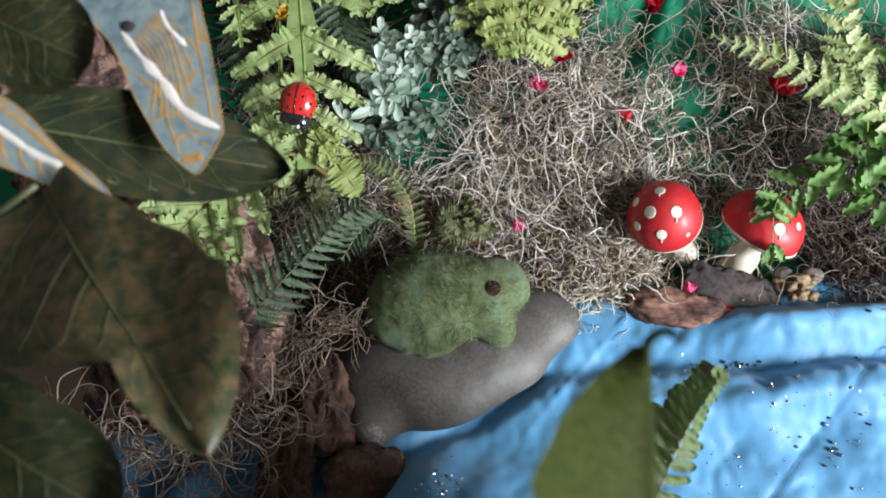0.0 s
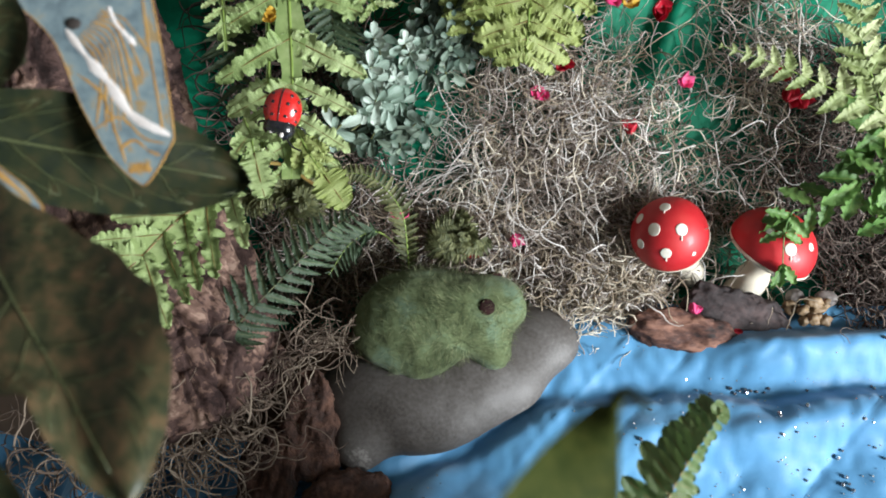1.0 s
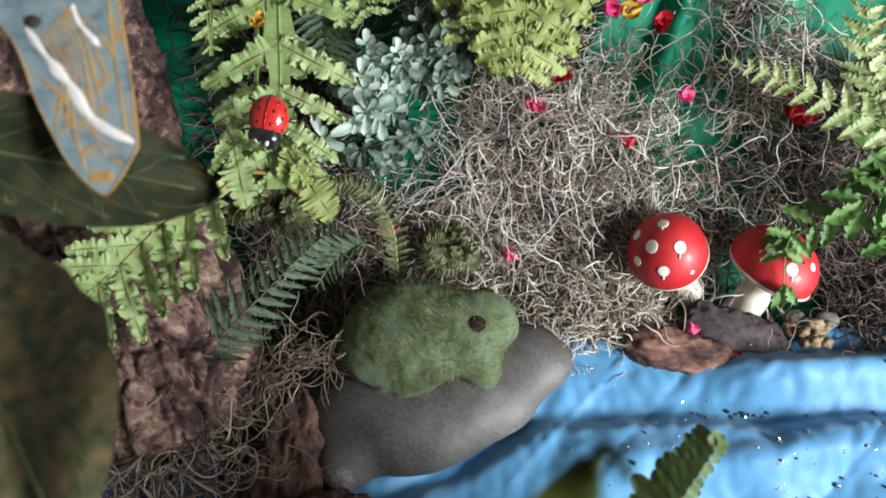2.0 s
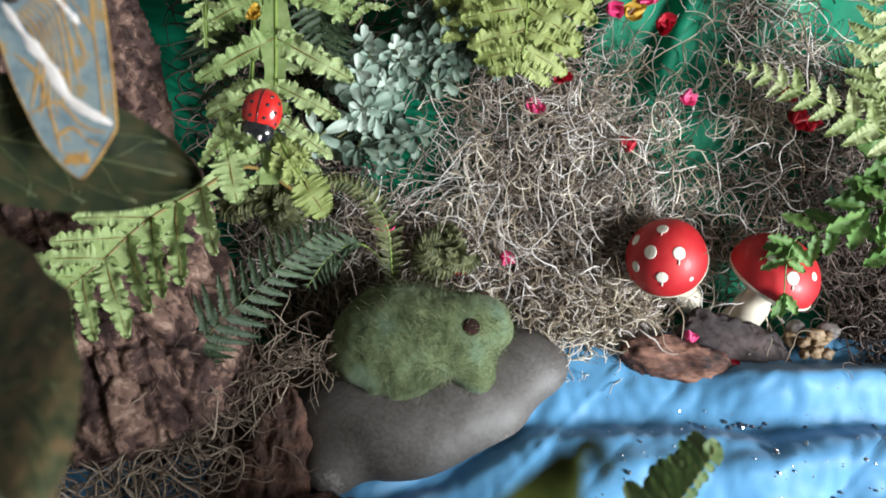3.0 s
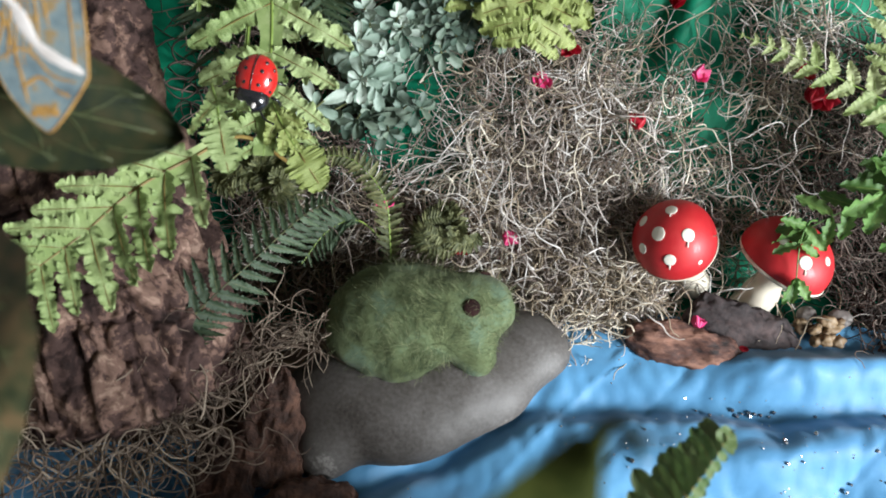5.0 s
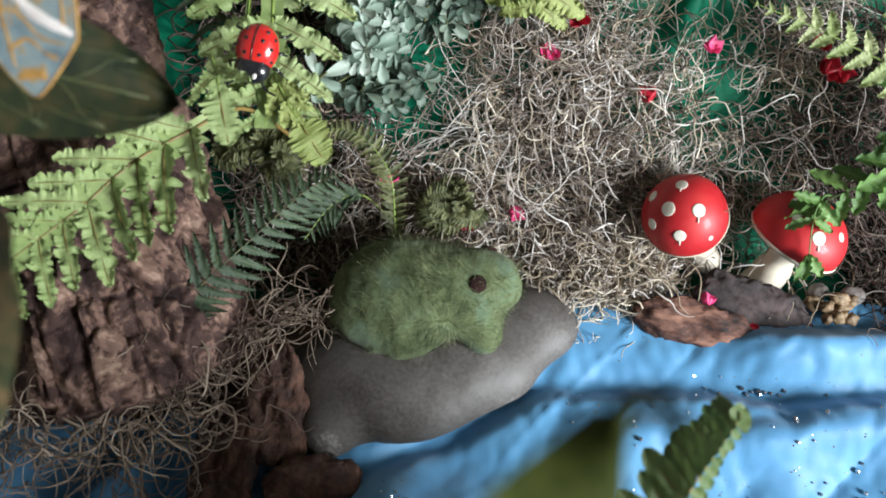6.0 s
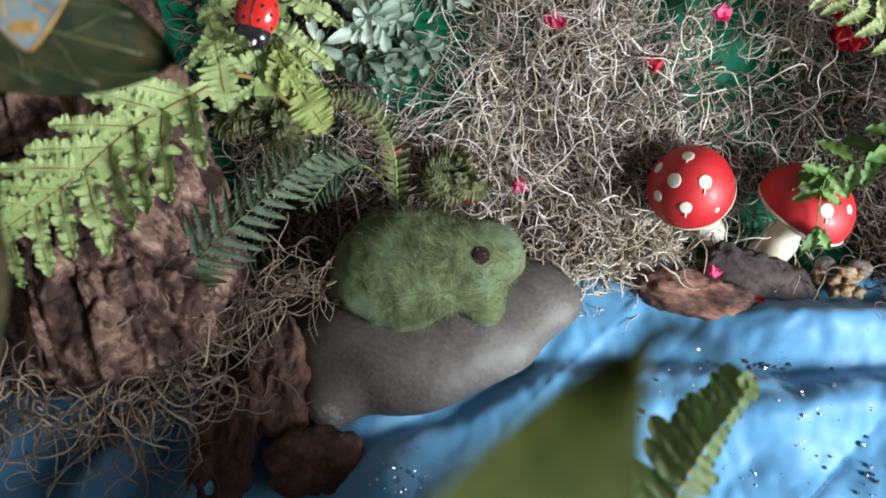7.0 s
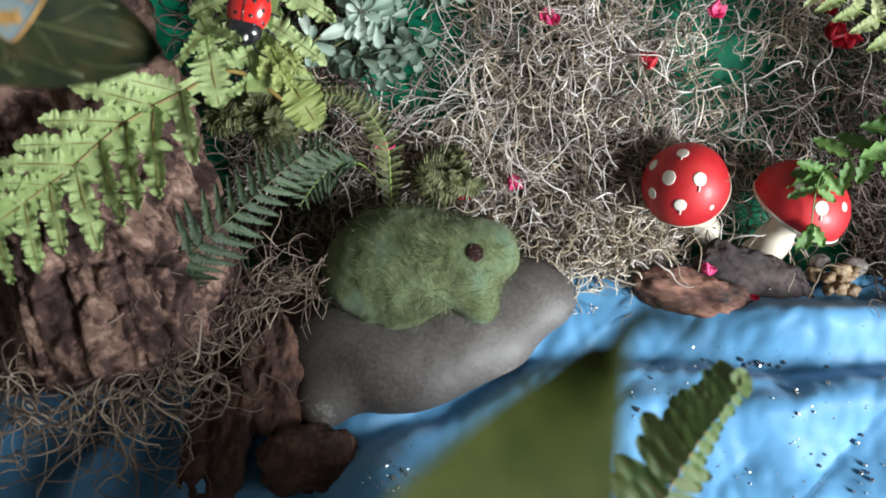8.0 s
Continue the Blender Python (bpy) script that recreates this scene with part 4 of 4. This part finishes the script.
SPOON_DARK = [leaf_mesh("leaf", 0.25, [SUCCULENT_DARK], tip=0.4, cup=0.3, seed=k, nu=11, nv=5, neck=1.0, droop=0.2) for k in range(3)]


def bush(base, heart, reach, sprigs, meshes, size, label, seed):
    r = random.Random(seed)
    root = thing("leafy_bush", cm(*base), label, "bush")
    for _ in range(sprigs):
        tip = Vector((heart[0] + r.gauss(0, reach[0]), heart[1] + r.gauss(0, reach[1]), heart[2] + r.gauss(0, reach[2])))
        foot = Vector(base) + Vector((r.uniform(-0.5, 0.5), r.uniform(-0.5, 0.5), 0))
        pts = curve([foot * 0.01, (foot.lerp(tip, 0.6) + Vector((0, 0.3, 0.5))) * 0.01, tip * 0.01], 12)
        bm = bmesh.new()
        add_tube(bm, pts, 0.0004, 5)
        part("stem", bm, FERN_OLIVE, root)
        up = ((pts[-1] - pts[-3]).normalized() + TOWARD * 1.1 + Vector((r.uniform(-.5, .5), r.uniform(-.5, .5), 0))).normalized()
        side = up.orthogonal().normalized()
        for k in range(10):
            turn = Matrix.Rotation(k * 2.4 + r.uniform(-0.3, 0.3), 3, up)
            open_out = 0.4 + 0.13 * k
            d = (up * (1.15 - open_out * 0.75) + (turn @ side) * open_out).normalized()
            at = pts[-1] - up * 0.0009 * (k ** 1.15)
            put_leaf(root, meshes[k % 3], at, d, up + (turn @ side) * -0.4, size * (0.55 + 0.07 * k) * r.uniform(0.8, 1.2))
    return root


bush((-2.6, 26.0, 4.6), (-2.5, 24.5, 9.2), (0.85, 0.85, 0.6), 22, SPOON, 0.92, "pale grey-green rounded-leaf bush in front of the ferns", 3)
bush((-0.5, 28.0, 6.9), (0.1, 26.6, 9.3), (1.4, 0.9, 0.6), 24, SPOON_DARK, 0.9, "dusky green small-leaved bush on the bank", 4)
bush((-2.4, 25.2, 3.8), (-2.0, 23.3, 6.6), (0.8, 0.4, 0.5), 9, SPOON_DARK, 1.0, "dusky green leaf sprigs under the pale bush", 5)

# bright sprig over the toadstools
SAW = [leaf_mesh("leaf", 0.29, [FRESH, FERN_STALK], teeth=4, tip=0.7, cup=0.3, veins=3, droop=0.15, seed=k, nu=21, nv=7) for k in range(3)]


def sprig(points, leaves, size, label, seed, base=None):
    r = random.Random(seed)
    pts = curve([cm(*p) for p in points], 30)
    root = thing("green_sprig", pts[0], label, "plant")
    bm = bmesh.new()
    add_tube(bm, pts, [0.0005 * (1 - 0.02 * i) for i in range(30)], 6)
    part("stem", bm, FRESH, root)
    for k in range(leaves):
        s = 0.42 + 0.56 * k / max(1, leaves - 1)
        i = min(int(s * 29), 28)
        d = (pts[i + 1] - pts[i]).normalized()
        for side in ((-1, 1) if k < leaves - 1 else (-0.35, 0.5, 0)):
            turn = Matrix.Rotation(radians(62 * side + r.uniform(-14, 14)), 3, TOWARD)
            n = TOWARD + 0.5 * Vector((r.uniform(-1, 1), r.uniform(-1, 1), 0))
            put_leaf(root, SAW[k % 3], pts[i], turn @ d, n, size * r.uniform(0.8, 1.15))
    return root


sprig([(20.5, 22.5, 2.5), (18.9, 21.3, 7.2), (16.8, 20.9, 6.3), (15.1, 20.3, 5.3)], 5, 1.55, "bright green toothed sprig over the toadstool", 2)
sprig([(15.5, 20.6, 5.5), (15.1, 20.4, 5.6), (14.75, 19.6, 5.3), (14.75, 18.4, 4.4)], 3, 1.1, "hanging tip of the bright green sprig", 3)
sprig([(21.0, 23.0, 2.5), (20.2, 22.6, 7.5), (19.4, 22.6, 7.6), (18.2, 22.4, 7.2)], 3, 1.7, "bright green toothed leaf sprig on the bank", 4)
sprig([(21.5, 23.5, 3.0), (20.4, 23.6, 8.0), (19.6, 23.2, 8.4), (18.9, 22.9, 8.2)], 3, 1.7, "fresh green leaf sprig behind the toadstools", 5)

sprig([(21.5, 21.5, 2.0), (20.2, 21.4, 7.0), (18.6, 21.3, 7.4), (17.4, 21.0, 7.0)], 4, 1.7, "bright green toothed sprig hanging at the edge", 6)
sprig([(22.0, 24.5, 4.0), (20.6, 25.0, 9.0), (19.2, 24.6, 9.2), (18.2, 24.0, 8.6)], 4, 1.7, "fresh green leaf sprig under the pale fern", 7)
sprig([(22.5, 22.0, 2.0), (21.5, 20.4, 6.6), (20.2, 19.8, 6.8), (18.9, 19.9, 6.2)], 4, 1.6, "green toothed sprig beside the shade-coloured moss", 8)

# near plants: ivy and a long leaf
IVY_LONG = leaf_mesh("leaf", 0.20, [IVY, IVY_VEIN], tip=0.75, cup=0.15, veins=6, droop=0.02, seed=1, nu=40, nv=15, rib=0.005)
IVY_WIDE = leaf_mesh("leaf", 0.36, [IVY, IVY_VEIN], tip=0.5, cup=0.10, veins=6, droop=0.06, seed=2, nu=40, nv=15, lobed=0.25, rib=0.006)
IVY_BIG = leaf_mesh("leaf", 0.36, [IVY_BROWN, IVY_VEIN], cup=0.05, veins=7, droop=0.04, seed=5, nu=60, nv=17, rib=0.0038,
                    edges=(((0, 0.1, 0.27, 0.45, 0.6, 0.76, 0.91, 0.98, 1), (0.10, 0.13, 0.20, 0.28, 0.32, 0.28, 0.16, 0.06, 0)), ((0, 0.2, 0.4, 0.55, 0.64, 0.77, 0.92, 0.98, 1), (0.30, 0.40, 0.39, 0.20, 0.07, 0.085, 0.06, 0.03, 0))))
ivy = thing("ivy_vine", cm(-13.0, 2.0, 0.3), "dark green veined ivy leaves on a climbing vine", "ivy")
bm = bmesh.new()
add_tube(bm, curve([cm(-13.0, 2.0, 0.2), cm(-12.6, 3.5, 9), cm(-12.0, 5.5, 17), cm(-11.3, 8.0, 22), cm(-10.6, 11.5, 24.5)], 40), 0.0013, 8)
part("stem", bm, IVY_VEIN, ivy)


def ivy_leaf(base, tip, normal, mesh, wide):
    a, b = cm(*base), cm(*tip)
    put_leaf(ivy, mesh, a, b - a, Vector(normal), (b - a).length * 100, "leaf", wide)
    bm = bmesh.new()
    add_tube(bm, curve([cm(-12.0, 5.5, 17).lerp(cm(-11.3, 8.0, 22), 0.8), (a + cm(-11.5, 7.5, 21)) / 2, a], 10), 0.0007, 6)
    part("leaf_stalk", bm, IVY_VEIN, ivy)


ivy_leaf((-10.2, 11.2, 22.2), (-3.5, 11.0, 20.6), (0, -0.5, 0.87), IVY_LONG, 1.0)
ivy_leaf((-7.9, 9.0, 22.9), (-4.0, 3.9, 22.3), (0.1, -0.45, 0.9), IVY_BIG, 1.0)
ivy_leaf((-9.1, 4.9, 23.2), (-5.5, 2.8, 22.2), (0.1, -0.4, 0.9), IVY_WIDE, 0.8)
ivy_leaf((-10.0, 12.4, 24.6), (-7.0, 11.2, 24.0), (0, -0.5, 0.87), IVY_WIDE, 1.0)

NEAR = leaf_mesh("leaf", 0.3, [BLADE, FERN_STALK], cup=0.07, veins=4, droop=0.0, seed=2.28, nu=50, nv=13, rib=0.003,
                 edges=(((0, 0.3, 0.7, 0.9, 1), (0.03, 0.05, 0.05, 0.022, 0)), ((0, 0.3, 0.5, 0.68, 0.8, 0.92, 1), (0.03, 0.20, 0.30, 0.335, 0.26, 0.11, 0))))
near = thing("long_leaf_plant", cm(1.0, -5.0, 0.3), "long olive green leaf reaching up close by", "plant")
bm = bmesh.new()
add_tube(bm, curve([cm(1.0, -5.0, 0.2), cm(0.9, -4.6, 12), cm(1.2, -3.4, 20), cm(1.8, -1.35, 25.2)], 24), 0.0011, 8)
part("stem", bm, FERN_STALK, near)
put_leaf(near, NEAR, cm(1.8, -1.35, 25.2), cm(2.50, 4.02, 26.65) - cm(1.8, -1.35, 25.2), Vector((-0.639, 0.277, -0.718)), 5.61)
bm = bmesh.new()
add_tube(bm, curve([cm(2.41, 3.3, 26.46), cm(2.49, 3.92, 26.63), cm(2.50, 3.96, 27.05), cm(2.46, 3.72, 27.75), cm(2.40, 3.34, 28.4)], 24), [0.0003 + 0.0005 * min(1, i / 6) * (1 - 0.03 * i) for i in range(24)], 8)
part("leaf_tip", bm, BLADE, near, "thin brownish curled leaf tip")
WHOLE = leaf_mesh("leaf", 0.24, [BLADE, FERN_STALK], tip=0.7, cup=0.3, veins=4, droop=0.1, seed=6, nu=24, nv=9)


def shading_leaves(root, tips):
    """Unseen leaves of the same kind, added low along the front to cast shade."""
    foot = root.location
    for k, tip in enumerate(tips):
        end = cm(*tip)
        start = foot.lerp(end, 0.45) + Vector((0, -0.006, 0.018))
        bm = bmesh.new()
        add_tube(bm, curve([foot, foot.lerp(start, 0.5) + Vector((0, -0.004, 0.006)), start], 12), 0.0009, 6)
        part("stem", bm, FERN_STALK, root)
        put_leaf(root, WHOLE, start, end - start, Vector((0.45, -0.25, 0.6)), (end - start).length * 115, "leaf", 1.5)


# extra leaves and a whole extra plant, out of view, shading the front left
shading_leaves(near, ((1.0, 3.2, 10.0), (4.0, 3.6, 11.0), (-2.5, 3.0, 9.5), (6.5, 2.2, 9.0), (3.0, 2.8, 7.0)))
shade_plant = thing("long_leaf_plant", cm(11.0, -5.5, 0.3), "unseen olive green long-leaved plant added to cast shade", "plant")
shading_leaves(shade_plant, ((8.0, 3.6, 10.0), (11.0, 3.8, 11.5), (14.0, 2.8, 12.0), (16.5, 1.6, 12.0), (12.0, 2.8, 8.0), (9.5, 3.6, 13.0), (15.5, 2.6, 9.0)))

# ---- painted butterfly ----
butterfly = thing("toy_butterfly", cm(-8.6, 12.9, 23.3), "painted blue-grey butterfly ornament with orange veins on ivy", "butterfly ornament")


def wing(outline, at, right, up, thick=0.0006):
    """A flat cut-out with an orange edge: outline in cm from at."""
    bm = bmesh.new()
    loop = curve([at + right * x * 0.01 + up * y * 0.01 for x, y in outline + outline[:1]], 70)[:-1]
    n = right.cross(up).normalized()
    top = [bm.verts.new(p + n * thick / 2) for p in loop]
    low = [bm.verts.new(p - n * thick / 2) for p in loop]
    bm.faces.new(top)
    bm.faces.new(low[::-1])
    for i in range(len(top)):
        j = (i + 1) % len(top)
        bm.faces.new((top[i], low[i], low[j], top[j])).material_index = 1
    ob = part("wing", bm, [WING_BLUE, WING_ORANGE], butterfly)
    ob.data.polygons.foreach_set("use_smooth", [False] * len(ob.data.polygons))
    bm = bmesh.new()
    rim = [p + n * thick / 2 for p in loop]
    add_tube(bm, rim + rim[:1], 0.00013, 5)
    part("wing_edge", bm, WING_ORANGE, ob, "orange painted edge")
    return ob


def streak(points, wide, white, at, right, up, owner):
    bm = bmesh.new()
    n = right.cross(up).normalized()
    pts = curve([at + right * x * 0.01 + up * y * 0.01 + n * 0.00031 for x, y in points], 24)
    rows = []
    for i, p in enumerate(pts):
        d = (pts[min(i + 1, 23)] - pts[max(i - 1, 0)]).normalized()
        w = 0.85 + 0.7 * noise.noise((i * 0.4, points[0][0] * 9, points[0][1] * 7))
        s = n.cross(d) * wide * 0.01 * w * min(1, 0.35 + i * 0.3, 0.35 + (23 - i) * 0.3)
        h = n * (0.00008 if white else 0.00004)
        rows.append([bm.verts.new(p - s), bm.verts.new(p - s * 0.8 + h), bm.verts.new(p + s * 0.8 + h), bm.verts.new(p + s)])
    for a, b in zip(rows, rows[1:]):
        for k in range(3):
            bm.faces.new((a[k], b[k], b[k + 1], a[k + 1]))
    part("white_stripe" if white else "wing_vein", bm, WING_WHITE if white else WING_ORANGE, owner)


X = Vector((1, 0, 0))
dot = cm(-6.8, 13.0, 23.1)
tilt = ALONG.copy()
upper = wing([(-1.3, 0.5), (-0.6, 1.5), (0.8, 2.6), (1.35, 1.2), (1.72, -0.3), (2.02, -2.0), (1.98, -2.4), (1.56, -3.12), (1.32, -3.12), (0.8, -2.65), (0.45, -2.1), (0.1, -1.45), (-0.25, -0.6), (-0.6, -0.1)], dot, X, tilt)
r = random.Random(6)
for k in range(9):
    s = k / 8
    streak([(0.1 + 0.4 * s, -0.25 + 0.5 * s), (0.55 + 0.45 * s, -0.9 + 1.0 * s), (0.5 + 1.05 * s ** 0.8, -2.0 - 0.35 * math.sin(3.1 * s) + 1.4 * s * s)], 0.018 + 0.014 * r.random(), False, dot, X, tilt, upper)
streak([(0.1, -1.0), (0.55, -1.35), (0.8, -1.9), (1.1, -2.75)], 0.035, False, dot, X, tilt, upper)
streak([(0.45, -2.1), (0.95, -1.85), (1.45, -2.25), (1.85, -2.35)], 0.03, False, dot, X, tilt, upper)
streak([(0.95, -2.5), (1.25, -2.3), (1.55, -2.5), (1.8, -2.6)], 0.03, False, dot, X, tilt, upper)
streak([(1.15, -2.92), (1.42, -2.82), (1.62, -2.9)], 0.09, False, dot, X, tilt, upper)
streak([(1.35, 0.6), (1.5, -0.4), (1.75, -1.7), (1.82, -2.2)], 0.03, False, dot, X, tilt, upper)
streak([(-0.15, -0.12), (0.35, -0.75), (0.72, -1.15), (1.2, -1.8), (1.98, -2.2)], 0.10, True, dot, X, tilt, upper)
streak([(0.68, 0.35), (0.85, 0.0), (1.25, -0.42)], 0.055, True, dot, X, tilt, upper)
bm = bmesh.new()
add_ball(bm, dot + X.cross(tilt) * 0.0004, (0.0016, 0.0012, 0.0005), axes(X, X.cross(tilt)), 3)
part("wing_spot", bm, WING_DARK, upper, "dark painted spot")
low = cm(-9.1, 10.2, 23.4)
fall = (cm(-6.6, 9.0, 22.5) - low).normalized()
rise = (ALONG - ALONG.dot(fall) * fall).normalized()
lower = wing([(-1.2, 0.5), (0.4, 0.62), (1.6, 0.30), (2.5, 0.18), (2.95, -0.05), (2.3, -0.35), (1.2, -0.5), (-0.2, -0.75), (-1.2, -0.9)], low, fall, rise)
streak([(-1.0, 0.0), (0.3, 0.05), (1.2, -0.02), (1.9, 0.05)], 0.085, True, low, fall, rise, lower)
for k in range(7):
    streak([(-0.7 + 0.4 * k, 0.0), (-0.6 + 0.42 * k, -0.25), (-0.4 + 0.42 * k, -0.55 + 0.05 * k)], 0.04, False, low, fall, rise, lower)
streak([(-1.0, 0.35), (0.4, 0.42), (1.6, 0.2), (2.6, 0.05)], 0.05, False, low, fall, rise, lower)
bm = bmesh.new()
add_tube(bm, curve([cm(-9.3, 10.8, 23.8), cm(-8.6, 12.2, 23.6), cm(-7.9, 13.7, 23.5)], 12), [0.0012, 0.0022, 0.0026, 0.0028, 0.0028, 0.0026, 0.0026, 0.0025, 0.0025, 0.0022, 0.0018, 0.001], 8)
part("insect_body", bm, WING_DARK, butterfly)

# ---- ladybird ----
bm = bmesh.new()
body = cm(-5.55, 20.45, 11.75)
head = (Vector((-0.16, 0, 0)) - ALONG + TOWARD * -0.1).normalized()
turn = axes(head, TOWARD)


def shell(u, v):
    t, a = u * math.pi / 2, v * math.tau
    return body + turn @ Vector((0.0081 * math.sin(t) * math.cos(a), 0.0071 * math.sin(t) * math.sin(a), 0.0056 * math.cos(t)))


grid(bm, 18, 41, shell)
add_ball(bm, body, (0.0078, 0.0068, 0.0020), turn, 3, 1)
add_ball(bm, body + turn @ Vector((0.0068, 0, 0.0012)), (0.0048, 0.0060, 0.0042), turn, 3, 1)
for s in (-1, 1):
    add_ball(bm, body + turn @ Vector((0.0090, 0.0020 * s, 0.0046)), (0.0011, 0.0008, 0.0004), turn, 2, 2)
    add_tube(bm, curve([body + turn @ Vector((0.0095, 0.003 * s, 0.002)), body + turn @ Vector((0.0125, 0.006 * s, 0.002)), body + turn @ Vector((0.0135, 0.0095 * s, 0.003))], 8), 0.0004, 5, 1)
    for k in (-1, 0, 1):
        add_tube(bm, curve([body + turn @ Vector((0.005 * k, 0.006 * s, 0.0)), body + turn @ Vector((0.0056 * k, 0.0082 * s, -0.001)), body + turn @ Vector((0.007 * k, 0.0088 * s, -0.004))], 8), 0.0005, 5, 1)
    for t, a in ((0.45, 0.9), (0.5, 2.2), (0.85, 0.75), (0.9, 1.6), (0.95, 2.5), (1.2, 1.1), (1.22, 2.05)):
        d = Vector((math.sin(t) * math.cos(a), s * math.sin(t) * math.sin(a), math.cos(t)))
        add_ball(bm, body + turn @ Vector((0.0081 * d.x, 0.0071 * d.y, 0.0056 * d.z)), (0.0007, 0.0007, 0.0002), axes(ALONG, turn @ d), 2, 1)
add_tube(bm, [shell(t / 10, 0.5 if t >= 0 else 0) * 1.0 + turn @ Vector((0, 0, 0.0001)) for t in range(0, 10)], 0.00022, 5, 1)
add_tube(bm, [shell(t / 10, 0.0) + turn @ Vector((0, 0, 0.0001)) for t in range(0, 8)], 0.00022, 5, 1)
tagged(part("toy_ladybird", bm, [BUG_RED, BUG_BLACK, WING_WHITE]), "glossy red ladybird ornament with black spots on a fern", "ladybird ornament")


# ---- petals ----
def petal(at, size, mat, label, seed, normal=TOWARD):
    r = random.Random(seed)
    bm = bmesh.new()
    c = cm(*at)
    for k in range(3):
        turn = axes(Matrix.Rotation(r.uniform(0, 6.28), 3, normal) @ X.cross(Vector(normal)).normalized().cross(Vector(normal)), normal + 0.35 * Vector((r.uniform(-1, 1), r.uniform(-1, 1), 0)))
        s, w = size * 0.01 * r.uniform(0.7, 1.1), r.uniform(0.7, 1.0)
        grid(bm, 9, 7, lambda u, v: c + turn @ Vector((s * (u - 0.3), s * w * (v - 0.5) * math.sin(0.4 + 2.5 * u) * (1 + 0.15 * math.sin(9 * v + seed)), s * (0.25 * math.sin(5 * v + 3 * u + seed) + 0.35 * (u - 0.4) ** 2 + 0.05 * k))))
    return tagged(part("petal", bm, mat), label, "petal", "scattered petals")


SPOTS = [((4.54, 25.92, 6.61), 0.71, 0),
         ((5.42, 26.0, 8.49), 0.8, 1),
         ((10.72, 25.63, 7.78), 0.71, 0),
         ((8.66, 24.9, 5.86), 0.75, 1),
         ((3.6, 20.88, 2.33), 0.75, 0),
         ((-1.65, 21.15, 3.7), 0.62, 0),
         ((15.04, 24.85, 7.87), 0.86, 1),
         ((14.54, 25.24, 8.86), 0.69, 1),
         ((15.63, 24.86, 7.77), 0.69, 1),
         ((1.6, 20.24, 2.1), 0.69, 1),
         ((11.62, 17.6, 1.75), 0.62, 0),
         ((13.5, 16.75, 1.2), 0.42, 1),
         ((7.28, 28.37, 10.04), 0.8, 0),
         ((9.44, 27.98, 9.84), 0.8, 1),
         ((8.75, 28.67, 10.63), 0.8, 0)]
for k, (at, size, red) in enumerate(SPOTS):
    petal(at, size, PETAL_RED if red else PETAL_PINK, "crumpled dark red petal caught in the moss" if red else "crumpled bright pink petal caught in the moss", k)
petal((8.4, 28.7, 9.7), 1.0, PETAL_YELLOW, "yellow petal on the green cloth", 31)
petal((-6.3, 24.3, 12.6), 0.5, PETAL_YELLOW, "yellow petal among the ferns", 32)

# ---- gravel, beads, glitter ----
r = random.Random(12)
for k in range(24):
    c = (16.7 + r.uniform(-0.9, 0.9), 17.7 + r.uniform(-0.5, 0.5), 1.45 + r.uniform(-0.15, 0.35))
    s = r.uniform(0.18, 0.36)
    bm = lump(c, [(c, (s, s * r.uniform(0.6, 0.9), s * r.uniform(0.6, 0.9))), ((c[0] + r.uniform(-.2, .2), c[1], c[2] + 0.1), (s * 0.7, s * 0.6, s * 0.7))], 0.1, 3, 0.12, 5.0)
    tagged(part("gravel_piece", bm, RESIN), "ochre gravel lump beside the bark chip", "gravel", "ochre gravel")
for c, s in (((16.4, 18.6, 1.4), 0.45), ((17.8, 18.5, 1.4), 0.5)):
    bm = lump(c, [(c, (s, s * 0.8, s * 0.75))], 0.1, 4, 0.08, 2.0)
    tagged(part("pebble", bm, PEBBLE), "pale rounded pebble at the edge of the bank", "pebble")

GEM = bmesh.new()
bmesh.ops.create_icosphere(GEM, subdivisions=1, radius=1.0)
gem_mesh = bpy.data.meshes.new("bead")
GEM.to_mesh(gem_mesh)
GEM.free()
gem_mesh.materials.append(BEAD)
r = random.Random(5)
CLUSTERS = [((13.6, 14.25), 1.3, 0.15, 12), ((15.2, 12.1), 0.9, 0.7, 7), ((16.2, 10.3), 0.8, 0.8, 8), ((0.0, 8.5), 0.25, 0.3, 6), ((19, 14), 2, 1.5, 10), ((9.5, 12), 1.5, 1, 4)]
for (x, y), sx, sy, count in CLUSTERS:
    for _ in range(count):
        px, py = x + r.gauss(0, sx), y + r.gauss(0, sy)
        s = r.uniform(0.055, 0.11)
        ob = new("bead", gem_mesh)
        ob.matrix_basis = Matrix.LocRotScale(cm(px, py, blue_height(px, py) + s * 0.75), Euler((r.random() * 6, r.random() * 6, 0)), Vector((s, s, s)) * 0.01)
        tagged(ob, "tiny faceted silvery bead on the blue cloth", "bead", "beads on the cloth")
bm = bmesh.new()
for _ in range(260):
    x, y = r.uniform(6, 22), r.triangular(6, 17, 11)
    if r.random() < 0.25:
        x, y = r.gauss(0.1, 0.5), r.gauss(8.4, 0.5)
    s = r.uniform(0.02, 0.045)
    turn = Euler((r.uniform(-0.7, 0.7), r.uniform(-0.7, 0.7), r.random() * 6)).to_matrix()
    c = cm(x, y, blue_height(x, y) + 0.03)
    v = [bm.verts.new(c + turn @ cm(s * math.cos(k * math.tau / 6), s * math.sin(k * math.tau / 6), 0)) for k in range(6)]
    bm.faces.new(v)
tagged(part("glitter", bm, GLITTER), "fine silver glitter strewn over the blue cloth", "glitter", kind="stuff")
